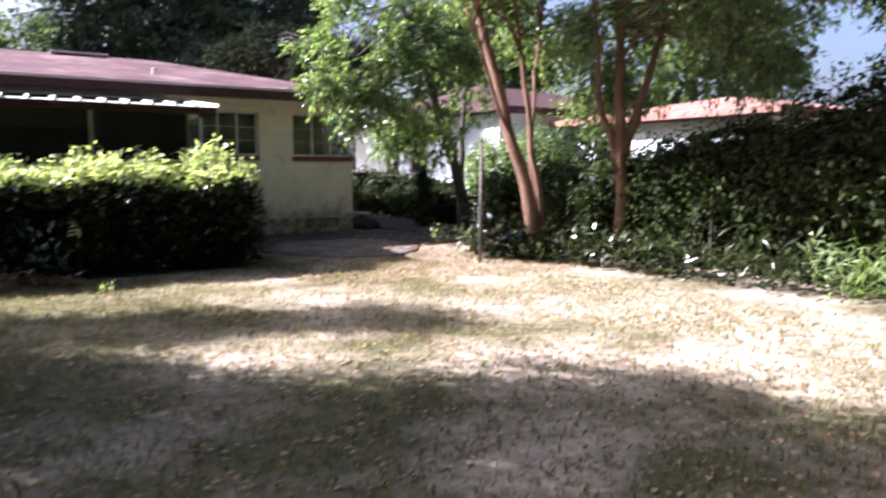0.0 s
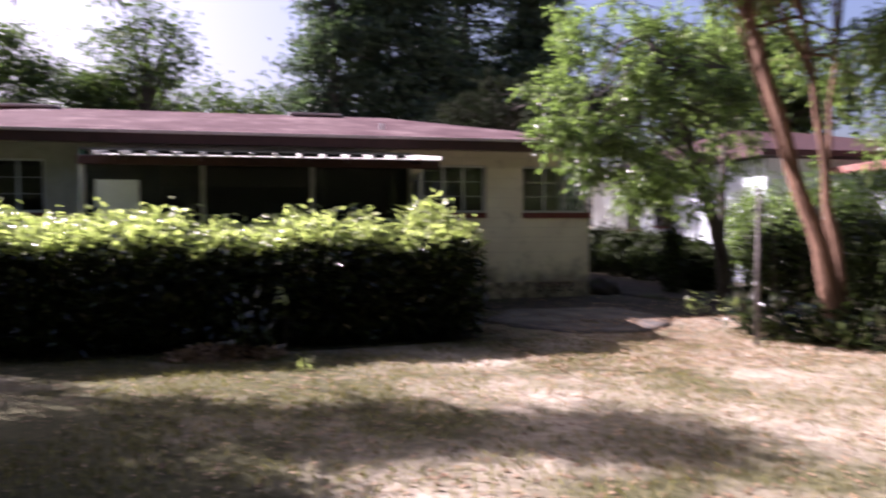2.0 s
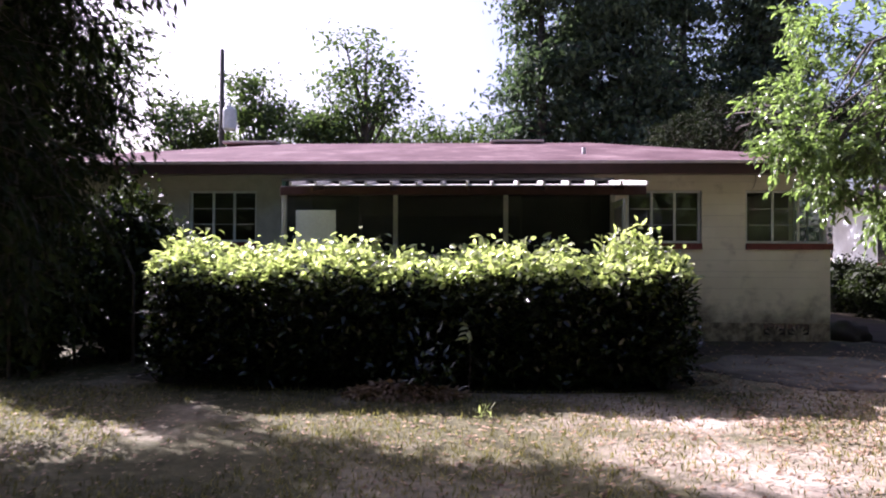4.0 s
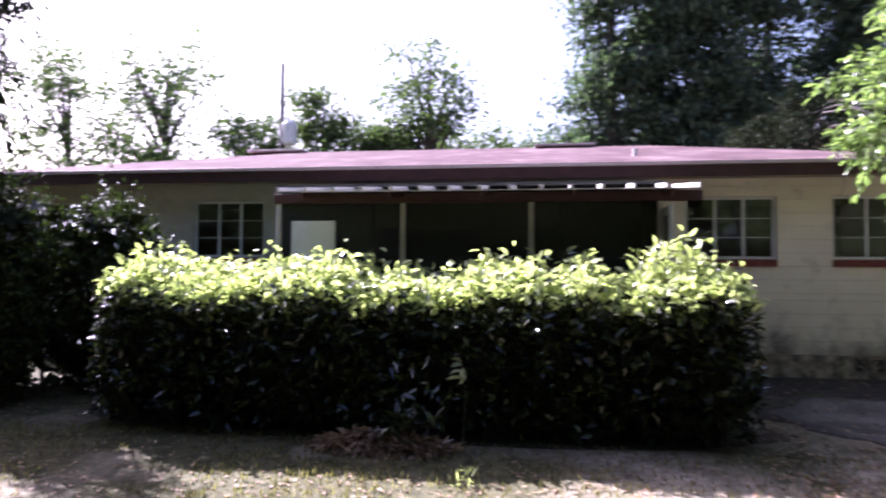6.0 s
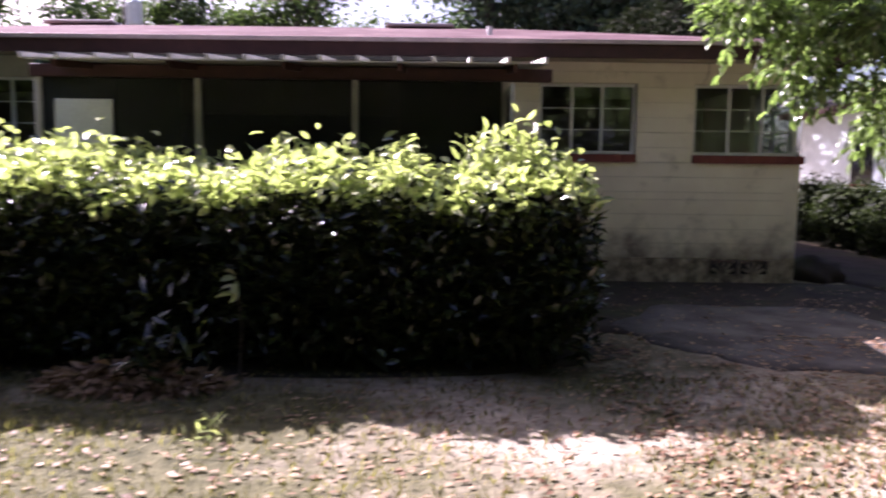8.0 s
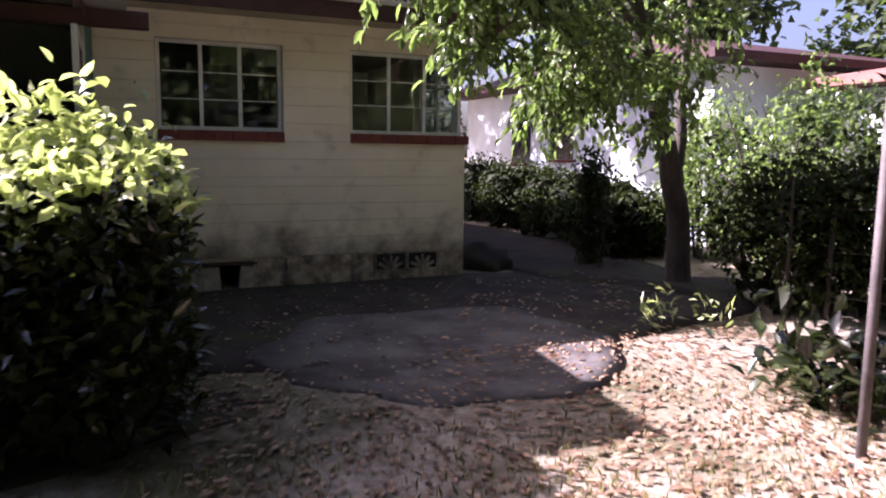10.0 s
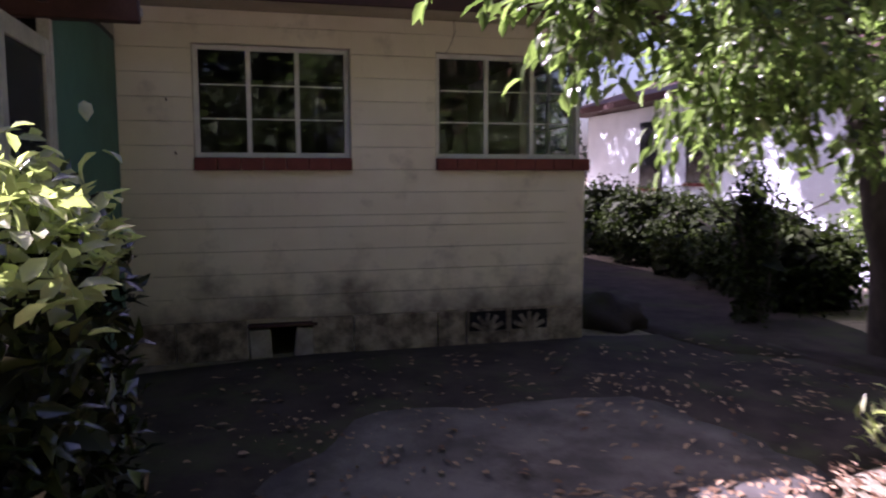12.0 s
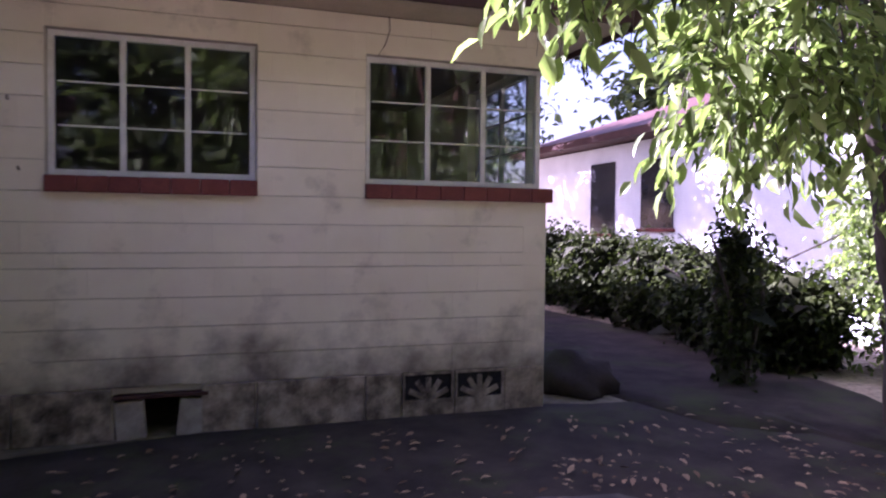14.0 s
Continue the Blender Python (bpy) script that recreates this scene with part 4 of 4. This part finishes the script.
for k in range(5):
    y = 4.6 - k * 2.4
    bm = bmesh.new()
    tube(bm, [(0.02 * (k % 2), y, -0.1), (0, y, 1.25)], [0.025, 0.025], 8)
    part("post", bm, "galv", fence, smooth=True)
for z in (0.3, 0.75, 1.18):
    bm = bmesh.new()
    tube(bm, [(0, 4.6 - 9.6 * i / 16, z + (0.03 * math.sin(i * 1.9) if i % 4 else 0)) for i in range(17)], [0.006] * 17, 4)
    part("wire", bm, "galv", fence)

# pole in the lawn
t = thing("metal_pole", "rusty thin metal pole standing in the lawn", "pole", at=(-0.28, -5.87, ground_z(-0.28, -5.87)))
bm = bmesh.new()
tube(bm, [(0, 0, -0.1), (0.03, 0.02, 2.1)], [0.03, 0.028], 10)
part("shaft", bm, "galv", t, smooth=True)
bm = bmesh.new()
tube(bm, [(0.03, 0.02, 2.1), (0.03, 0.02, 2.14)], [0.036, 0.03], 10)
part("cap", bm, "galv", t)

# ---- neighbours ----
def simple_house(name, label, x0, x1, y0, y1, h, ridge, wall, roof_mat, wins):
    t = thing(name, label, "house", at=(x0, y0, 0))
    w, d = x1 - x0, y1 - y0
    part("wall", boxed(0, 0, -0.1, w, d, h), wall, t)
    r = hip_roof("roof", -0.5, w + 0.5, -0.5, d + 0.5, h + 0.18, ridge, w * 0.35, w * 0.65, d / 2, 0.15, roof_mat, t)
    for side, a, b, z0, z1 in wins:
        if side == "x":
            wn_ = part("window", boxed(-0.03, a, z0, -0.004, b, z1), "dark_glass", t)
            part("frame", boxed(-0.06, a - 0.06, z0 - 0.07, -0.004, b + 0.06, z0 - 0.005), "sill", wn_)
        else:
            wn_ = part("window", boxed(a, -0.03, z0, b, -0.004, z1), "dark_glass", t)
            part("frame", boxed(a - 0.06, -0.06, z0 - 0.07, b + 0.06, -0.004, z0 - 0.005), "sill", wn_)
    return t


simple_house("neighbour_house", "white rendered neighbouring house with dark windows", 5.5, 13.0, 1.5, 11.5, 3.2, 4.6, "white", "fascia", [("x", 6.25, 7.2, 1.38, 2.86), ("x", 4.3, 5.3, 1.5, 2.8)])
simple_house("neighbour_house", "white house with a rusty pink roof", 7.4, 16.0, -6.2, 0.4, 2.75, 3.6, "white", "red_roof", [("x", 1.5, 2.6, 1.2, 2.2), ("x", 4.3, 5.5, 1.3, 2.3)])

# ---- distance ----
def far_tree(label, at, h, crown_r, seed, leaf="leaf_far", count=9000, size=(0.5, 0.3), base=0.25, group="far trees"):
    t = thing("background_tree", label, "tree", group, at=at)
    rng = np.random.default_rng(seed)
    limbs, tips = [], []
    bm = bmesh.new()
    tube(bm, [(0, 0, -0.2), (0.2, 0.1, h * 0.4), (0.1, 0.3, h * 0.9)], [h * 0.025, h * 0.018, h * 0.006], 8)
    part("trunk", bm, "bark_dark", t, smooth=True)
    k = 60
    cz = rng.uniform(base, 1, k)
    rr = crown_r * np.sqrt(np.clip(1 - ((cz - 0.5) / 0.62) ** 2, 0.05, 1)) * rng.uniform(0.2, 1, k)
    az = rng.uniform(0, 2 * np.pi, k)
    cen = np.stack([rr * np.cos(az), rr * np.sin(az), cz * h], 1)
    bm = bmesh.new()
    for c in cen[::2]:
        tube(bm, [(0.1, 0.1, c[2] * 0.7), (c[0] * 0.5, c[1] * 0.5, c[2] * 0.85), tuple(c)], [h * 0.007, h * 0.005, h * 0.002], 4)
    tagged(part("branchwork", bm, "bark_dark", t), kind="stuff")
    pts = cen[rng.integers(0, k, count)] + rng.normal(0, 1, (count, 3)) * crown_r * 0.17 * np.array((1, 1, 0.75))
    mesh_object("crown", leaf_mesh("crown", pts, size[0], size[1], seed, droop=0.3), leaf, t)


def conifer(label, at, h, r, seed, count=16000):
    t = thing("background_conifer", label, "tree", "far conifers", at=at)
    rng = np.random.default_rng(seed)
    bm = bmesh.new()
    tube(bm, [(0, 0, -0.2), (0, 0, h * 0.5), (0, 0, h)], [h * 0.022, h * 0.015, 0.03], 8)
    part("trunk", bm, "bark_dark", t, smooth=True)
    nb = 150
    z = rng.uniform(0.12, 0.98, nb)
    ln = r * np.clip(1.05 - z, 0.08, 1) ** 0.4 * rng.uniform(0.5, 1.15, nb)
    az = rng.uniform(0, 2 * np.pi, nb)
    bm = bmesh.new()
    for i in range(nb):
        e = (ln[i] * math.cos(az[i]), ln[i] * math.sin(az[i]), z[i] * h - ln[i] * 0.12)
        tube(bm, [(0, 0, z[i] * h), tuple(0.5 * q if j < 2 else z[i] * h + 0.05 for j, q in enumerate(e)), e], [0.09, 0.05, 0.02], 4)
    tagged(part("branchwork", bm, "bark_dark", t), kind="stuff")
    i = rng.integers(0, nb, count)
    f = rng.uniform(0.2, 1, count)
    pts = np.stack([ln[i] * f * np.cos(az[i]), ln[i] * f * np.sin(az[i]), z[i] * h - ln[i] * f * 0.12], 1) + rng.normal(0, 1, (count, 3)) * np.array((0.6, 0.6, 0.32))
    mesh_object("crown", leaf_mesh("crown", pts, 0.42, 0.2, seed, droop=0.5), "leaf_pine", t)


for k, (x, y, h, r) in enumerate(((-2.9, 27, 20, 3.7), (-0.2, 29, 20, 4.4), (2.2, 27, 20, 4.4), (5.4, 29, 20, 4.8), (9.4, 28, 19, 4.6))):
    conifer("tall dark conifer behind the house", (x, y, 0), h, r, 60 + k, 16000)
for k, (x, y, h, r, c) in enumerate(((-13.5, 31, 15.0, 3.4, 4200), (-15.5, 30, 9.8, 3.0, 6000), (-20.5, 32, 12.6, 3.2, 7000), (-24.5, 31, 11.0, 3.0, 6000), (-30.0, 30, 15.5, 4.6, 4500), (-36.0, 29, 15.0, 4.6, 4500), (-8.2, 37, 10.2, 4.0, 6000), (-12.5, 37, 11.4, 3.8, 6000), (-17.5, 36, 11.0, 3.6, 6000), (-4.2, 38, 11.0, 3.6, 5000))):
    far_tree("leafy tree behind the house", (x, y, 0), h, r, 80 + k, count=c, size=(0.4, 0.22))
# the outer ones are out of view, added to reduce sky light
for k, (x, y, h, r) in enumerate(((15, 15, 10, 4.0), (22, 8, 12, 4.5), (24, -8, 12, 5), (17, -16, 10, 4.5), (-31, 4, 10, 4.5), (-30, -6, 10, 5), (-20, -18, 11, 5))):
    far_tree("leafy tree among the neighbouring gardens", (x, y, 0), h, r, 100 + k, count=7000)
# out of view: added tall to block the sky, and for window reflections
for k, (x, y, h, r) in enumerate(((-19, -27, 18, 6), (-11, -29, 20, 6.5), (-3, -28, 19, 6.5), (5, -28, 20, 6.5), (13, -25, 18, 6), (-26, -20, 17, 6), (19, -18, 16, 5.5))):
    far_tree("unseen tall tree behind the lawn, added to block sky light", (x, y, 0), h, r, 120 + k, count=9000, size=(0.75, 0.45), base=0.08)

# utility pole
t = thing("utility_pole", "wooden utility pole with a grey transformer can", "utility pole", at=(-20.2, 25.0, 0))
bm = bmesh.new()
tube(bm, [(0, 0, -0.3), (0, 0, 12.6)], [0.19, 0.12], 10)
part("pole", bm, "bark_dark", t, smooth=True)
bm = bmesh.new()
tube(bm, [(0.5, -0.2, 8.2), (0.5, -0.2, 8.3), (0.5, -0.2, 9.3), (0.5, -0.2, 9.42)], [0.28, 0.36, 0.36, 0.25], 14)
can = part("transformer", bm, "steel", t, "pale grey transformer can")
bm = bmesh.new()
tube(bm, [(0.5, -0.2, 9.42), (0.5, -0.2, 9.7)], [0.07, 0.04], 8)
part("bushing", bm, "steel", can)


# ---- lawn cover ----
def scatter(name, label, category, n, seed, mat, length, width, lift, stand, area):
    rng = np.random.default_rng(seed)
    x = rng.uniform(area[0], area[1], n)
    y = rng.uniform(area[2], area[3], n)
    z = np.array([ground_z(a, b) + 0.012 * noise.noise((a * 1.3, b * 1.3, 0)) + 0.006 * noise.noise((a * 4, b * 4, 3)) for a, b in zip(x, y)])
    if stand:
        dens = np.array([noise.noise((a * 0.6, b * 0.6, 9)) + 0.5 * noise.noise((a * 2.3, b * 2.3, 2)) for a, b in zip(x, y)])
        keep = dens + rng.uniform(-0.5, 0.5, n) > -0.05
        x, y, z = x[keep], y[keep], z[keep]
    ob = mesh_object(name, leaf_mesh(name, np.stack([x, y, z + lift], 1), length, width, seed, droop=-1.0 if stand else 0, flat=not stand, fold=0.25 if stand else 0.1, ovate=n < 5000), mat)
    return tagged(ob, label, category, kind="stuff")


scatter("grass", "short dry patchy lawn grass", "grass", 90000, 71, "grass", 0.07, 0.012, -0.005, True, (-13, 1.2, -15.5, -4.6))
scatter("fallen_leaves", "brown fallen leaves strewn on the lawn", "leaf litter", 14000, 72, "dry_leaf", 0.065, 0.035, 0.012, False, (-13, 1.5, -15, -1.2))
scatter("fallen_leaves", "brown fallen leaves lying thick beside the patio", "leaf litter", 3000, 74, "dry_leaf", 0.075, 0.04, 0.02, False, (-3.8, 1.3, -7.2, -3.2))
scatter("fallen_leaves", "brown fallen leaves strewn on the patio", "leaf litter", 520, 73, "dry_leaf", 0.07, 0.04, 0.045, False, (-3.6, 1.5, -4.6, -0.4))


# ---- wall blocks, last ----
def lay_blocks(x0, x1, holes):
    """Painted blocks 0.4 by 0.2 m, proud of the mortar, joints open by 4 mm; one course is a half course."""
    meshes = {}
    courses, z = [], 0.36
    for h in (0.205, 0.205, 0.205, 0.205, 0.105, 0.205, 0.205, 0.205, 0.205, 0.205, 0.205, 0.205, 0.205, 0.13):
        courses.append((z, h))
        z += h
    for r, (z, h) in enumerate(courses):
        edges = [x1 - 0.4 * i - (0.2 if r % 2 else 0) for i in range(60)]
        edges = sorted({x0, x1, *[e for e in edges if x0 + 0.05 < e < x1 - 0.05], *[v for hl in holes for v in hl[:2] if x0 < v < x1 and hl[2] < z + h - 0.02 and hl[3] > z + 0.02]})
        for a, b in zip(edges, edges[1:]):
            lo, hi, mid = z, z + h, (a + b) / 2
            for hl in holes:
                if hl[0] < mid < hl[1]:
                    if hl[2] <= lo + 0.02 and hl[3] >= hi - 0.02:
                        lo = hi
                    elif hl[2] <= lo + 0.02 < hl[3]:
                        lo = hl[3]
                    elif hl[3] >= hi - 0.02 > hl[2]:
                        hi = hl[2]
            if hi - lo < 0.02 or b - a < 0.02:
                continue
            key = (round(b - a, 3), round(hi - lo, 3))
            if key not in meshes:
                bm = boxed(-key[0] / 2, 0, 0.0025, key[0] / 2, 0.02, key[1] - 0.0025, bevel=0.0012)
                me = bpy.data.meshes.new("block")
                bm.to_mesh(me)
                bm.free()
                me.materials.append(MAT["wall"])
                meshes[key] = me
            ob = new("block", meshes[key])
            ob.parent = wall_front
            ob.location = (mid, -0.003 + 0.0015 * math.sin(mid * 37 + z * 91), lo)


lay_blocks(-4.25, 0.0, [(W1[0] - 0.01, W1[1] + 0.01, SILL_TOP - 0.11, HEAD), (W2[0] - 0.01, 0.1, SILL_TOP - 0.11, HEAD)])
for i, (a, b) in enumerate(((-4.25, -3.86), (-3.86, -3.25), (-2.68, -2.3), (-2.3, -1.5), (-1.5, -1.212), (-0.36, 0.0))):
    ob = part("plinth_block", boxed(a + 0.004, -0.02 + 0.004 * (i % 3), 0.0, b - 0.004, 0.015, 0.355, bevel=0.008), "plinth", wall_front, "mould-stained plinth block with peeling paint")
tagged(part("wall_front_left", boxed(HX0, -0.004, 0.0, PORCH[0], 0.011, 1.68), "wall"), "cream painted front wall behind the hedge", "wall", kind="structure")


# crawl-space vent: two loose blocks in a dark opening under a thin lintel
t = thing("vent_opening", "dark crawl-space opening with two loose pale blocks", "vent", kind="structure", at=(-2.94, 0, 0))
part("lintel", boxed(-0.31, -0.03, 0.285, 0.31, 0.03, 0.31, bevel=0.003), "fascia", t)
for sx, tilt in ((-0.192, -4), (0.19, 6)):
    bm = bmesh.new()
    box(bm, -0.095, -0.01, 0, 0.095, 0.08, 0.265, bevel=0.008)
    bmesh.ops.transform(bm, matrix=pose(sx, 0, 0.0, 0, tilt, 0), verts=bm.verts)
    part("loose_block", bm, "bare_block", t)

# pierced ornamental vent blocks with a sunburst of petals
t = thing("ornamental_block", "pierced concrete vent block with a sunburst pattern", "vent block", "vent blocks", kind="structure", at=(-0.57, 0, 0.0))
# flat dark panel takes the place of shade in the pierced holes
part("panel", boxed(-0.205, 0.0, 0.0, 0.205, 0.015, 0.355), "dark_glass", t, "dark panel standing for the hollow behind the block")
bm = bmesh.new()
for bx in ((-0.208, -0.02, 0, 0.208, 0.0, 0.14), (-0.208, -0.02, 0.335, 0.208, 0.0, 0.355), (-0.208, -0.02, 0.14, -0.19, 0.0, 0.335), (0.19, -0.02, 0.14, 0.208, 0.0, 0.335)):
    box(bm, *bx)
part("rim", bm, "plinth", t)
for k in range(5):
    a = radians(25 + 32.5 * k)
    bm = bmesh.new()
    box(bm, -0.022, -0.019, 0.0, 0.022, -0.001, 0.175, bevel=0.006)
    bmesh.ops.transform(bm, matrix=pose(0, 0, 0.14, 0, 90 - math.degrees(a), 0), verts=bm.verts)
    part("petal", bm, "plinth", t)
tagged(copy_thing(t, pose(-0.998, 0, 0)), "pierced vent block darkened by green mould")

# scabs of bare paint coat left where the plaster fell
rng_ = random.Random(5)
for cx, cz, r in ((-3.80, 0.52, 0.09), (-3.66, 0.50, 0.07), (-3.92, 0.44, 0.06)):
    bm = bmesh.new()
    rim = []
    for k in range(11):
        q = r * rng_.uniform(0.55, 1.15)
        rim.append(bm.verts.new((cx + q * math.cos(k * math.tau / 11), -0.006, cz + 0.85 * q * math.sin(k * math.tau / 11))))
    face = bm.faces.new(rim)
    ext = bmesh.ops.extrude_face_region(bm, geom=[face])
    bmesh.ops.translate(bm, verts=[v for v in ext["geom"] if isinstance(v, bmesh.types.BMVert)], vec=(0, -0.006, 0))
    part("paint_scab", bm, "wall", wall_front, "flaking scab of pale paint")

# low heap of dark earth at the house corner
bm = bmesh.new()
bmesh.ops.create_uvsphere(bm, u_segments=24, v_segments=12, radius=1.0)
for v in bm.verts:
    k = 1 + 0.25 * noise.noise(v.co * 2.1)
    v.co = Vector((v.co.x * 0.42 * k, v.co.y * 0.6 * k, max(v.co.z, -0.25) * 0.3 * k))
t = thing("earth_heap", "low heap of dark earth beside the house corner", "earth heap", at=(0.62, 0.75, 0.03))
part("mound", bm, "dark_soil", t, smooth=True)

t = thing("loose_wire", "thin loose wire hanging from the eave to the window", "wire", at=(-1.42, -0.02, 2.76))
bm = bmesh.new()
tube(bm, [(0, 0, 0), (0.05, -0.01, 0.08), (0.09, 0, 0.2), (0.08, 0, 0.3)], [0.004] * 4, 5)
part("strand", bm, "fascia", t)
for x, z in ((-3.86, 2.28), (-3.80, 1.83), (-0.62, 2.62)):
    t = thing("wall_hook", "small rusty hook in the painted wall", "hook", "wall hooks", at=(x, -0.006, z))
    bm = bmesh.new()
    tube(bm, [(0, 0.01, 0), (0, -0.03, 0), (0, -0.035, 0.02)], [0.008, 0.007, 0.005], 6)
    part("shank", bm, "fascia", t)
